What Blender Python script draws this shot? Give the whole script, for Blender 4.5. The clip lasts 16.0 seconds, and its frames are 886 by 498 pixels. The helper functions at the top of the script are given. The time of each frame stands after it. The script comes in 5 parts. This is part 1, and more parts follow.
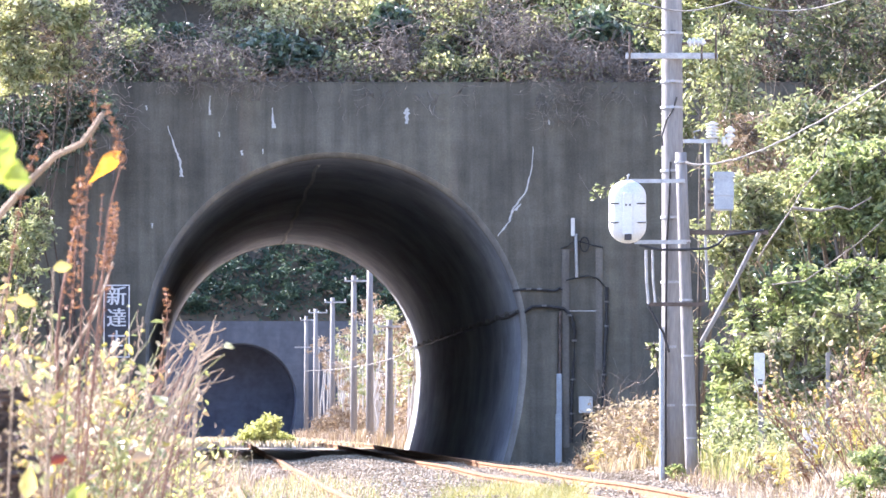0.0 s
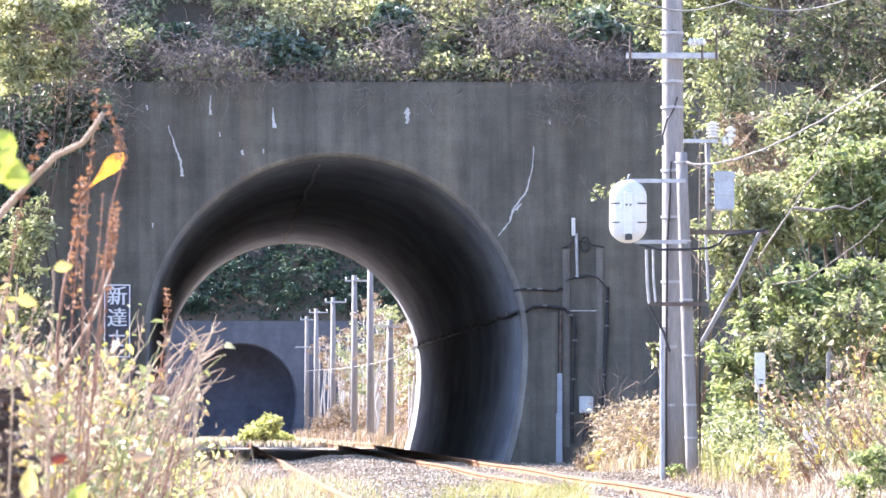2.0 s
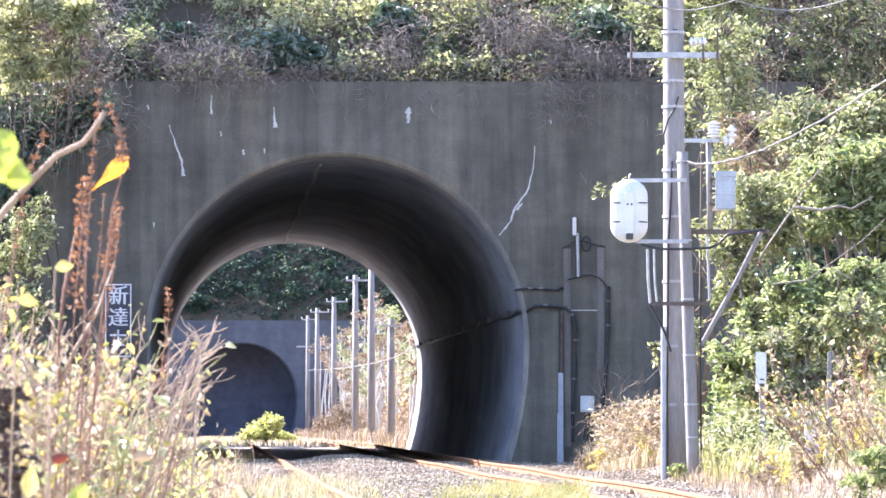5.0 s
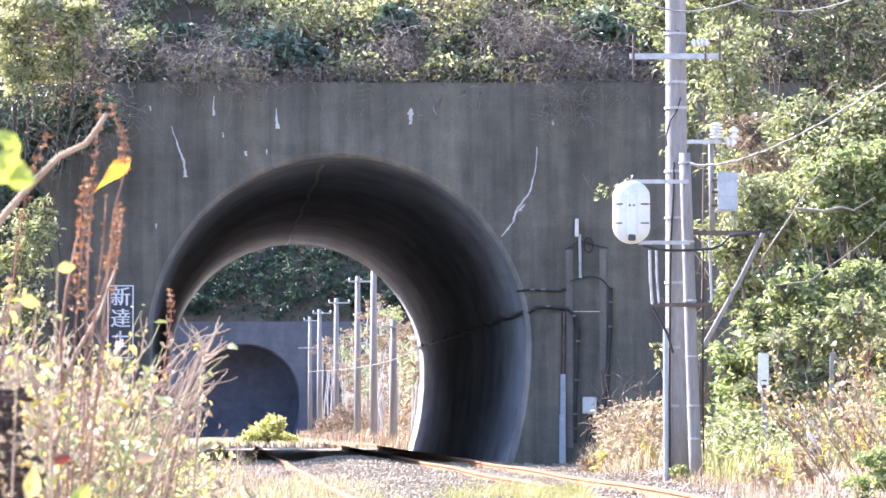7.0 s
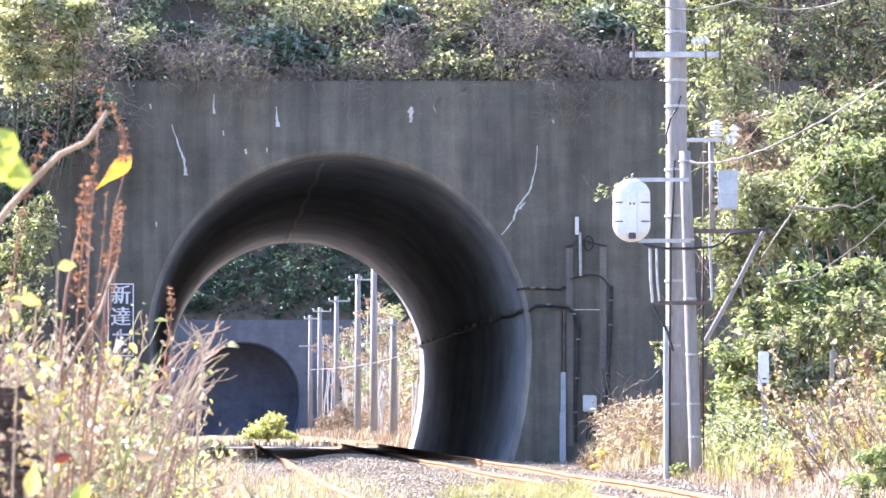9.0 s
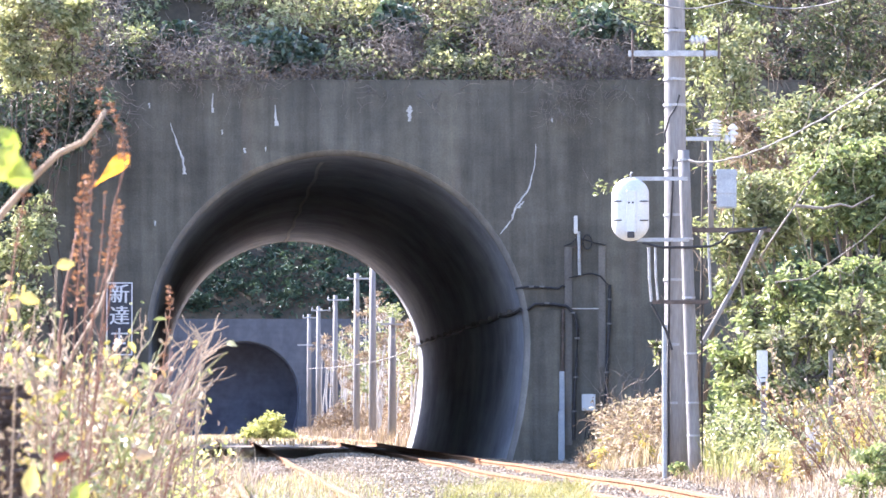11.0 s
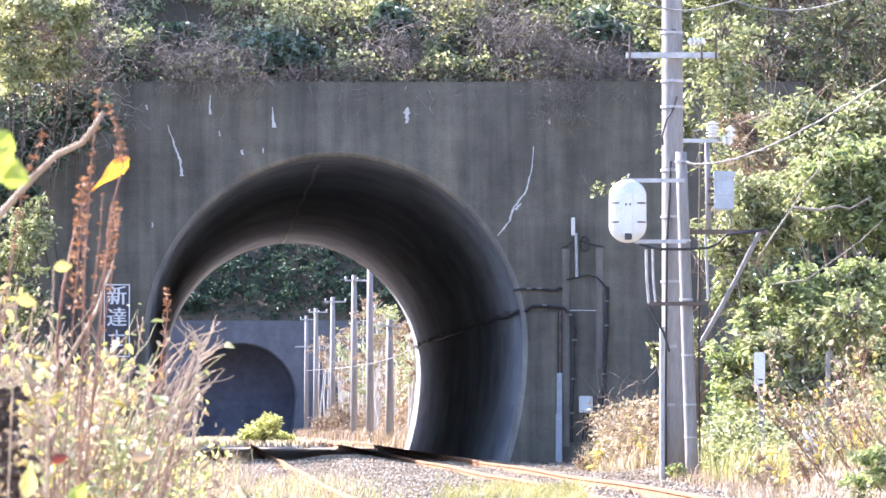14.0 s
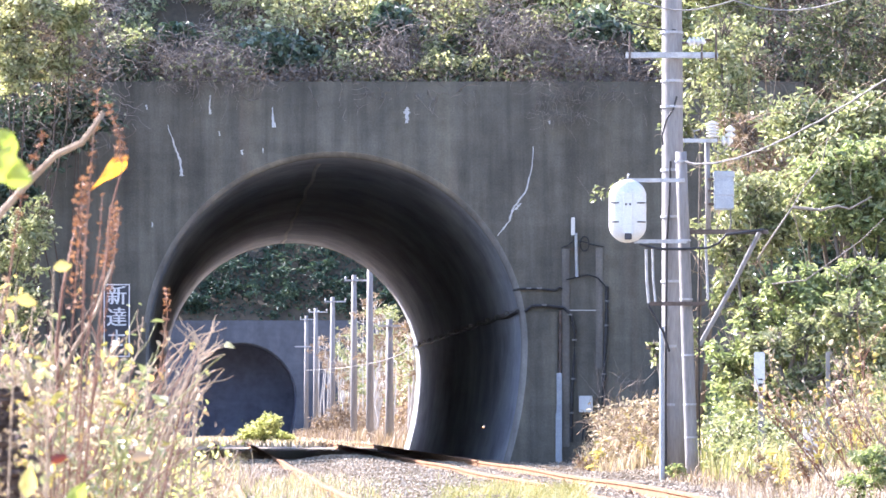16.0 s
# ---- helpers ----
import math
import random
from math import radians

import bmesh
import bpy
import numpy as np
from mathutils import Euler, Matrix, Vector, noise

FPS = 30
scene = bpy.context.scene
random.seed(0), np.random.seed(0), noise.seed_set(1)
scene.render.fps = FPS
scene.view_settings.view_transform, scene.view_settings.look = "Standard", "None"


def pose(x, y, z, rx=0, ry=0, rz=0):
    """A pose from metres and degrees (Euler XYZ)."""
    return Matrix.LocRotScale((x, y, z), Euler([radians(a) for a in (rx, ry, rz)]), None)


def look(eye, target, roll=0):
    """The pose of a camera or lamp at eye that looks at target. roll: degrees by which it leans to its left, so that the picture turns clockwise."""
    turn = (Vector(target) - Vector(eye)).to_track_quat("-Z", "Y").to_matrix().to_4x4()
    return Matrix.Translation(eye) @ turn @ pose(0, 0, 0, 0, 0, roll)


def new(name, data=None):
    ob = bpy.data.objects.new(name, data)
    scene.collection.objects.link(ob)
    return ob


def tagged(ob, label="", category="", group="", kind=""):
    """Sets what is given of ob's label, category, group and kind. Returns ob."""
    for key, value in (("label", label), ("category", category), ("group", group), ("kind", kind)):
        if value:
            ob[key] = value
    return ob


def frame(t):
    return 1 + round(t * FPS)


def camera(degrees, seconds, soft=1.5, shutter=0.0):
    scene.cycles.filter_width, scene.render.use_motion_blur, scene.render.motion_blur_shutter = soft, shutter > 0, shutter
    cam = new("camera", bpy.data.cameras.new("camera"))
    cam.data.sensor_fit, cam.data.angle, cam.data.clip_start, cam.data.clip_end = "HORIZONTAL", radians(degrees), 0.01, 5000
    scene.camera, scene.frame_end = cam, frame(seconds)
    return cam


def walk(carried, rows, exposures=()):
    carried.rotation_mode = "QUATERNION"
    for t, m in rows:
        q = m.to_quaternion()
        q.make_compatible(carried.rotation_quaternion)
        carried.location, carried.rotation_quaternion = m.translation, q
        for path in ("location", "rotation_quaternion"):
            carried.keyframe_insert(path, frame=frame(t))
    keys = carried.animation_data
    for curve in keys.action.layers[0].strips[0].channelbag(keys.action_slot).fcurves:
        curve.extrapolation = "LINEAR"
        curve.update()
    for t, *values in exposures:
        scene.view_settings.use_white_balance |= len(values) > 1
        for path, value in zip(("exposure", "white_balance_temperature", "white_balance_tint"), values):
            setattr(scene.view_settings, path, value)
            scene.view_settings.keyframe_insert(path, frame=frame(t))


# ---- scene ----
# Eye 0.79 m above the rails, 100 m before the tunnel mouth; +y runs towards the tunnel.
cam = camera(10.42, 16.0, soft=1.6)
# long lens, focused on the portal and the poles
cam.data.dof.use_dof, cam.data.dof.focus_distance, cam.data.dof.aperture_fstop = True, 86.0, 13.0
PITCH = 92.005
SHAKE = [(0.0, -0.01, -0.0025), (0.5, -0.0075, -0.0052), (1.0, -0.0088, -0.0051), (1.5, -0.0025, -0.0025),
         (2.0, -0.0037, -0.005), (2.5, 0.0167, -0.0101), (3.0, -0.0152, 0.0077), (3.5, -0.023, 0.0012),
         (4.0, -0.0062, -0.0152), (6.5, 0.0205, 0.0025), (7.0, 0.0356, 0.0038), (7.5, 0.0457, -0.0037),
         (8.0, 0.0406, -0.0025), (8.5, 0.0445, -0.0114), (9.0, 0.0381, -0.0177), (11.5, 0.0115, -0.0306),
         (12.0, -0.005, -0.0101), (12.5, 0.0, 0.0), (13.0, -0.0037, -0.0088), (13.5, -0.0062, -0.0101),
         (14.0, -0.0075, -0.0088), (14.5, -0.0062, -0.0102), (15.0, -0.0062, -0.019), (15.5, -0.01, -0.0127),
         (16.0, -0.0087, -0.0101)]
walk(cam, [(t, pose(0, 0, 0.79, PITCH + tilt, 0, turn)) for t, turn, tilt in SHAKE],
     exposures=[(0.0, 2.48, 6000, 25), (16.0, 2.48, 6000, 25)])

# ---- light: a low autumn sun from the left, a little behind the hill ----
SUN_EL, SUN_OFF = 35.0, 30.0          # elevation; degrees behind the line of the tunnel face
to_sun = Vector((-math.cos(radians(SUN_OFF)) * math.cos(radians(SUN_EL)),
                 math.sin(radians(SUN_OFF)) * math.cos(radians(SUN_EL)), math.sin(radians(SUN_EL))))
world = bpy.data.worlds.new("sky")
scene.world = world
world.use_nodes = True
wn = world.node_tree.nodes
sky = wn.new("ShaderNodeTexSky")
sky.sky_type = "NISHITA"
sky.sun_disc = False
sky.sun_elevation = radians(SUN_EL)
sky.sun_rotation = math.atan2(to_sun.x, to_sun.y)
world.node_tree.links.new(sky.outputs[0], wn["Background"].inputs[0])
wn["Background"].inputs[1].default_value = 0.15
sun_data = bpy.data.lights.new("sun", "SUN")
sun_data.energy, sun_data.angle, sun_data.color = 5.0, radians(0.5), (1.0, 0.95, 0.87)
sun = new("sun", sun_data)
sun.matrix_world = look(tuple(to_sun * 200), (0, 0, 0))

rng = np.random.default_rng(7)


# ---- materials ----
def material(name, rough=0.8, metal=0.0, spec=0.5):
    m = bpy.data.materials.new(name)
    m.use_nodes = True
    b = m.node_tree.nodes["Principled BSDF"]
    b.inputs["Roughness"].default_value = rough
    b.inputs["Metallic"].default_value = metal
    b.inputs["Specular IOR Level"].default_value = spec
    return m, m.node_tree.nodes, m.node_tree.links, b


def ramp_node(nodes, stops):
    r = nodes.new("ShaderNodeValToRGB")
    els = r.color_ramp.elements
    while len(els) < len(stops):
        els.new(0.5)
    for e, (p, c) in zip(els, stops):
        e.position, e.color = p, (*c, 1)
    return r


def noise_node(nodes, links, scale, detail=4.0, stretch=(1, 1, 1), rough=0.6, coord="Object"):
    tc = nodes.new("ShaderNodeTexCoord")
    mp = nodes.new("ShaderNodeMapping")
    mp.inputs["Scale"].default_value = stretch
    links.new(tc.outputs[coord], mp.inputs[0])
    n = nodes.new("ShaderNodeTexNoise")
    n.inputs["Scale"].default_value = scale
    n.inputs["Detail"].default_value = detail
    n.inputs["Roughness"].default_value = rough
    links.new(mp.outputs[0], n.inputs["Vector"])
    return n


def mixed(nodes, links, a, b, fac, mode="MIX"):
    mx = nodes.new("ShaderNodeMix")
    mx.data_type, mx.blend_type = "RGBA", mode
    for sock, v in ((mx.inputs[0], fac), (mx.inputs[6], a), (mx.inputs[7], b)):
        if isinstance(v, bpy.types.NodeSocket):
            links.new(v, sock)
        else:
            sock.default_value = v
    return mx.outputs[2]


def bump(nodes, links, b, height, strength, dist):
    bp = nodes.new("ShaderNodeBump")
    bp.inputs["Strength"].default_value = strength
    bp.inputs["Distance"].default_value = dist
    links.new(height, bp.inputs["Height"])
    links.new(bp.outputs[0], b.inputs["Normal"])


def rough_material(name, stops, scale, rough=0.85, metal=0.0, fine=12.0, relief=0.01, spec=0.4, stretch=(1, 1, 1)):
    """Two scales of colour variation and a fine relief."""
    m, n, l, b = material(name, rough, metal, spec)
    big = noise_node(n, l, scale, 5, stretch)
    small = noise_node(n, l, scale * fine, 4, stretch)
    r = ramp_node(n, stops)
    l.new(big.outputs[0], r.inputs[0])
    g = ramp_node(n, [(0.3, (0.62, 0.62, 0.62)), (0.7, (1.0, 1.0, 1.0))])
    l.new(small.outputs[0], g.inputs[0])
    l.new(mixed(n, l, r.outputs[0], g.outputs[0], 0.8, "MULTIPLY"), b.inputs["Base Color"])
    bump(n, l, b, small.outputs[0], 0.6, relief)
    return m


def concrete_material(name, dark, light, rust, run=((1.5, 1.5, 0.10), (4.5, 4.5, 0.22))):
    """Weathered cast concrete: cloudy grey, vertical run-off streaks, form-board bands."""
    m, n, l, b = material(name, 0.9, 0, 0.25)
    cloud = noise_node(n, l, 0.55, 6)
    streak = noise_node(n, l, 1.0, 5, run[0])
    fine_streak = noise_node(n, l, 1.0, 4, run[1])
    grain = noise_node(n, l, 26, 3)
    r = ramp_node(n, [(0.32, dark), (0.68, light)])
    l.new(cloud.outputs[0], r.inputs[0])
    s = ramp_node(n, [(0.34, (0.62, 0.61, 0.60)), (0.5, (0.92, 0.92, 0.91)), (0.68, (1.2, 1.16, 1.08))])
    l.new(streak.outputs[0], s.inputs[0])
    c = mixed(n, l, r.outputs[0], s.outputs[0], 0.85, "MULTIPLY")
    f = ramp_node(n, [(0.36, (0.76, 0.76, 0.76)), (0.5, (0.97, 0.97, 0.96)), (0.64, (1.1, 1.09, 1.06))])
    l.new(fine_streak.outputs[0], f.inputs[0])
    c = mixed(n, l, c, f.outputs[0], 0.7, "MULTIPLY")
    rs = ramp_node(n, [(0.6, (0, 0, 0)), (0.78, (1, 1, 1))])
    l.new(noise_node(n, l, 1.0, 4, (1.4, 1.4, 0.12)).outputs[0], rs.inputs[0])
    c = mixed(n, l, c, (*rust, 1), rs.outputs[0])
    lift = ramp_node(n, [(0.42, (0.80, 0.80, 0.80)), (0.5, (1.0, 1.0, 1.0)), (0.6, (1.06, 1.05, 1.03))])
    l.new(noise_node(n, l, 1.0, 3, (0.12, 0.12, 1.6)).outputs[0], lift.inputs[0])
    c = mixed(n, l, c, lift.outputs[0], 0.35, "MULTIPLY")
    blot = ramp_node(n, [(0.36, (0.72, 0.71, 0.70)), (0.55, (1.0, 1.0, 1.0)), (0.7, (1.12, 1.1, 1.06))])
    l.new(noise_node(n, l, 2.6, 6).outputs[0], blot.inputs[0])
    c = mixed(n, l, c, blot.outputs[0], 0.45, "MULTIPLY")
    g = ramp_node(n, [(0.3, (0.8, 0.8, 0.8)), (0.7, (1.05, 1.05, 1.05))])
    l.new(grain.outputs[0], g.inputs[0])
    l.new(mixed(n, l, c, g.outputs[0], 1.0, "MULTIPLY"), b.inputs["Base Color"])
    bump(n, l, b, grain.outputs[0], 0.5, 0.012)
    return m


def leaf_material(name, stops, rough=0.42, glow=0.4, spec=0.5, scale=0.5):
    """Leaves: a colour of its own for each leaf, patches by noise, light let through."""
    m, n, l, b = material(name, rough, 0, spec)
    geo = n.new("ShaderNodeNewGeometry")
    r = ramp_node(n, stops)
    patch = noise_node(n, l, scale, 3)
    add = n.new("ShaderNodeMath")
    add.operation = "MULTIPLY_ADD"
    l.new(patch.outputs[0], add.inputs[0])
    add.inputs[1].default_value = 1.1
    sub = n.new("ShaderNodeMath")
    sub.operation = "MULTIPLY_ADD"
    l.new(geo.outputs["Random Per Island"], sub.inputs[0])
    sub.inputs[1].default_value, sub.inputs[2].default_value = 0.75, -0.42
    l.new(sub.outputs[0], add.inputs[2])
    l.new(add.outputs[0], r.inputs[0])
    l.new(r.outputs[0], b.inputs["Base Color"])
    tr = n.new("ShaderNodeBsdfTranslucent")
    l.new(mixed(n, l, r.outputs[0], (1.46, 1.47, 0.8, 1), 0.6, "MULTIPLY"), tr.inputs[0])
    mx = n.new("ShaderNodeMixShader")
    mx.inputs[0].default_value = glow
    l.new(b.outputs[0], mx.inputs[1])
    l.new(tr.outputs[0], mx.inputs[2])
    l.new(mx.outputs[0], n["Material Output"].inputs[0])
    return m


M = {}
M["concrete"] = concrete_material("weathered_concrete", (0.097, 0.093, 0.079), (0.170, 0.160, 0.133), (0.165, 0.135, 0.105))
# pale blue base lifts the dark bore in place of haze
M["lining"] = concrete_material("haze_pale_lining", (0.30, 0.325, 0.37), (0.38, 0.405, 0.455), (0.35, 0.36, 0.385), ((0.35, 0.2, 0.35), (1.2, 0.35, 1.2)))
# blue tint in the two far colours stands in for distant haze
M["far_concrete"] = concrete_material("haze_blue_concrete", (0.080, 0.090, 0.112), (0.104, 0.116, 0.142), (0.092, 0.099, 0.114), ((0.35, 0.35, 0.08), (0.9, 0.9, 0.1)))
M["far_lining"] = concrete_material("haze_blue_lining", (0.155, 0.178, 0.25), (0.18, 0.205, 0.285), (0.165, 0.185, 0.26), ((0.2, 0.2, 0.2), (0.5, 0.5, 0.5)))
M["batten"] = concrete_material("batten_concrete", (0.135, 0.127, 0.117), (0.215, 0.20, 0.18), (0.18, 0.155, 0.13))
# arch edge coloured paler to look like a bevel catching light
M["rim"] = concrete_material("lit_arch_edge", (0.20, 0.195, 0.185), (0.30, 0.29, 0.27), (0.22, 0.19, 0.16))
M["lime"] = rough_material("lime_bloom", [(0.3, (0.38, 0.375, 0.36)), (0.7, (0.62, 0.61, 0.59))], 6)
M["pole"] = rough_material("pole_concrete", [(0.3, (0.17, 0.165, 0.16)), (0.7, (0.29, 0.28, 0.27))], 1.2, stretch=(3, 3, 0.4))
M["steel"] = rough_material("galvanised_steel", [(0.3, (0.30, 0.31, 0.32)), (0.7, (0.48, 0.49, 0.5))], 5, 0.5, 0.6)
M["dark_steel"] = rough_material("rusty_bracket", [(0.3, (0.06, 0.045, 0.035)), (0.7, (0.17, 0.13, 0.11))], 6, 0.75, 0.2)
M["rubber"] = rough_material("black_cable", [(0.3, (0.012, 0.012, 0.013)), (0.7, (0.035, 0.035, 0.037))], 9, 0.55)
M["wire"] = rough_material("pale_wire", [(0.3, (0.11, 0.107, 0.10)), (0.7, (0.23, 0.225, 0.21))], 9, 0.7)
M["white"] = rough_material("white_enamel", [(0.3, (0.52, 0.55, 0.55)), (0.7, (0.62, 0.645, 0.64))], 3, 0.4, fine=20, relief=0.002)
M["porcelain"] = rough_material("porcelain", [(0.3, (0.62, 0.61, 0.58)), (0.7, (0.74, 0.73, 0.7))], 8, 0.2)
M["grey_box"] = rough_material("grey_enamel", [(0.3, (0.30, 0.34, 0.38)), (0.7, (0.40, 0.44, 0.48))], 4, 0.45)
M["ink"] = rough_material("dark_paint", [(0.3, (0.03, 0.03, 0.035)), (0.7, (0.06, 0.06, 0.065))], 9, 0.6)
M["plate"] = rough_material("plaque_ground", [(0.3, (0.055, 0.055, 0.065)), (0.7, (0.085, 0.085, 0.095))], 5, 0.8)
M["sign_white"] = rough_material("sign_paint", [(0.3, (0.7, 0.7, 0.7)), (0.7, (0.85, 0.85, 0.85))], 7, 0.6)
M["rust"] = rough_material("rusty_rail", [(0.3, (0.15, 0.07, 0.028)), (0.7, (0.29, 0.155, 0.07))], 3, 0.85, 0.0)
M["branch"] = rough_material("tan_branch", [(0.3, (0.22, 0.155, 0.10)), (0.7, (0.38, 0.285, 0.19))], 6, 0.85)
M["soil"] = rough_material("bank_soil", [(0.3, (0.05, 0.04, 0.028)), (0.7, (0.12, 0.095, 0.06))], 0.8, 0.95)
M["ground"] = rough_material("dry_verge", [(0.32, (0.21, 0.16, 0.115)), (0.5, (0.32, 0.26, 0.19)), (0.68, (0.24, 0.22, 0.13))], 0.5, 0.95)


def stone_material():
    m, n, l, b = material("ballast_stone", 0.85, 0, 0.3)
    geo = n.new("ShaderNodeNewGeometry")
    r = ramp_node(n, [(0.0, (0.19, 0.155, 0.11)), (0.35, (0.265, 0.225, 0.165)), (0.7, (0.315, 0.275, 0.21)), (1.0, (0.42, 0.385, 0.31))])
    l.new(geo.outputs["Random Per Island"], r.inputs[0])
    g = ramp_node(n, [(0.3, (0.7, 0.62, 0.55)), (0.7, (1, 1, 1))])
    l.new(noise_node(n, l, 9, 4).outputs[0], g.inputs[0])
    l.new(mixed(n, l, r.outputs[0], g.outputs[0], 0.9, "MULTIPLY"), b.inputs["Base Color"])
    return m


M["stone"] = stone_material()
M["leaf_dark"] = leaf_material("dark_leaves", [(0.1, (0.04, 0.062, 0.035)), (0.45, (0.08, 0.108, 0.055)), (0.75, (0.165, 0.175, 0.095)), (0.95, (0.30, 0.31, 0.19))], 0.45, 0.28, 0.5)
# darker than the other scrub leaves, in place of shade on the far hill
M["leaf_shade"] = leaf_material("shade_dark_leaves", [(0.1, (0.018, 0.04, 0.03)), (0.5, (0.032, 0.062, 0.045)), (0.85, (0.06, 0.095, 0.06)), (0.97, (0.13, 0.17, 0.09))], 0.6, 0.15, 0.3, 0.2)
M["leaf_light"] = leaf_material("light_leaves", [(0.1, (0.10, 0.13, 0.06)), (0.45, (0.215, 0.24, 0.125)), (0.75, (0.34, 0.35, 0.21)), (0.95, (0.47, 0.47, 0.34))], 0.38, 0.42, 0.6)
M["leaf_green"] = leaf_material("fresh_leaves", [(0.1, (0.12, 0.165, 0.075)), (0.5, (0.25, 0.295, 0.145)), (0.9, (0.42, 0.44, 0.27))], 0.38, 0.52, 0.6)
M["leaf_teal"] = leaf_material("blue_green_broad_leaves", [(0.1, (0.035, 0.06, 0.045)), (0.5, (0.06, 0.098, 0.07)), (0.85, (0.11, 0.155, 0.10)), (0.97, (0.33, 0.36, 0.28))], 0.4, 0.25, 0.55)
# leaf colour lightened to pass for sun on the leaves
M["leaf_sun"] = leaf_material("sun_paled_leaves", [(0.1, (0.19, 0.205, 0.105)), (0.45, (0.33, 0.34, 0.20)), (0.8, (0.47, 0.46, 0.32)), (0.96, (0.6, 0.59, 0.47))], 0.38, 0.55, 0.5)
M["leaf_lemon"] = leaf_material("lemon_green_leaves", [(0.1, (0.24, 0.265, 0.10)), (0.5, (0.40, 0.41, 0.18)), (0.9, (0.56, 0.54, 0.30))], 0.45, 0.6, 0.4)
M["leaf_glow"] = leaf_material("sunlit_green_leaf", [(0.2, (0.11, 0.165, 0.03)), (0.5, (0.20, 0.25, 0.05)), (0.85, (0.36, 0.38, 0.09))], 0.45, 0.5, scale=18)
M["leaf_yellow"] = leaf_material("yellowing_leaves", [(0.1, (0.23, 0.215, 0.065)), (0.4, (0.39, 0.34, 0.12)), (0.7, (0.53, 0.42, 0.15)), (0.95, (0.48, 0.30, 0.14))], 0.5, 0.4, 0.35)
M["leaf_brown"] = leaf_material("withered_leaves", [(0.1, (0.13, 0.09, 0.065)), (0.5, (0.25, 0.185, 0.135)), (0.9, (0.40, 0.33, 0.26))], 0.7, 0.2, 0.3)
M["leaf_red"] = leaf_material("dark_red_leaf", [(0.2, (0.06, 0.012, 0.01)), (0.8, (0.13, 0.025, 0.018))], 0.5, 0.3, scale=14)
M["leaf_orange"] = leaf_material("orange_leaf", [(0.2, (0.42, 0.11, 0.03)), (0.45, (0.70, 0.27, 0.02)), (0.75, (0.88, 0.55, 0.07))], 0.45, 0.45, scale=11)
M["straw"] = leaf_material("straw", [(0.1, (0.27, 0.21, 0.14)), (0.5, (0.43, 0.36, 0.26)), (0.9, (0.60, 0.53, 0.42))], 0.6, 0.25, 0.3)
M["seed"] = leaf_material("brown_seed_heads", [(0.1, (0.11, 0.055, 0.035)), (0.5, (0.22, 0.105, 0.06)), (0.9, (0.36, 0.20, 0.12))], 0.7, 0.25, 0.3, 9)
M["grass"] = leaf_material("verge_grass", [(0.1, (0.15, 0.17, 0.06)), (0.5, (0.28, 0.27, 0.12)), (0.9, (0.44, 0.39, 0.23))], 0.5, 0.3, 0.3)
M["moss"] = leaf_material("mossy_grass", [(0.1, (0.17, 0.17, 0.06)), (0.5, (0.26, 0.245, 0.10)), (0.9, (0.36, 0.32, 0.16))], 0.6, 0.25, 0.2)
M["vine"] = rough_material("dry_vine", [(0.3, (0.12, 0.098, 0.082)), (0.7, (0.26, 0.222, 0.19))], 2.5, 0.9)
M["stem"] = rough_material("pale_stem", [(0.3, (0.26, 0.18, 0.11)), (0.7, (0.48, 0.37, 0.25))], 4, 0.8)
M["red_stem"] = rough_material("reddish_stem", [(0.3, (0.15, 0.07, 0.045)), (0.7, (0.30, 0.16, 0.10))], 4, 0.8)
M["bark"] = rough_material("grey_bark", [(0.3, (0.09, 0.075, 0.06)), (0.7, (0.20, 0.17, 0.14))], 5, 0.95, stretch=(1, 1, 0.3))
M["limb"] = rough_material("weathered_limb", [(0.3, (0.15, 0.13, 0.105)), (0.7, (0.31, 0.28, 0.24))], 4, 0.9)
# dead wood with its base darkened, standing in for wood in shade
M["snag"] = rough_material("shade_dark_wood", [(0.3, (0.045, 0.032, 0.025)), (0.7, (0.13, 0.09, 0.07))], 9, 0.95)
M["pale_bark"] = rough_material("pale_bark", [(0.3, (0.42, 0.40, 0.36)), (0.7, (0.6, 0.575, 0.53))], 3, 0.9, stretch=(1, 1, 0.3))


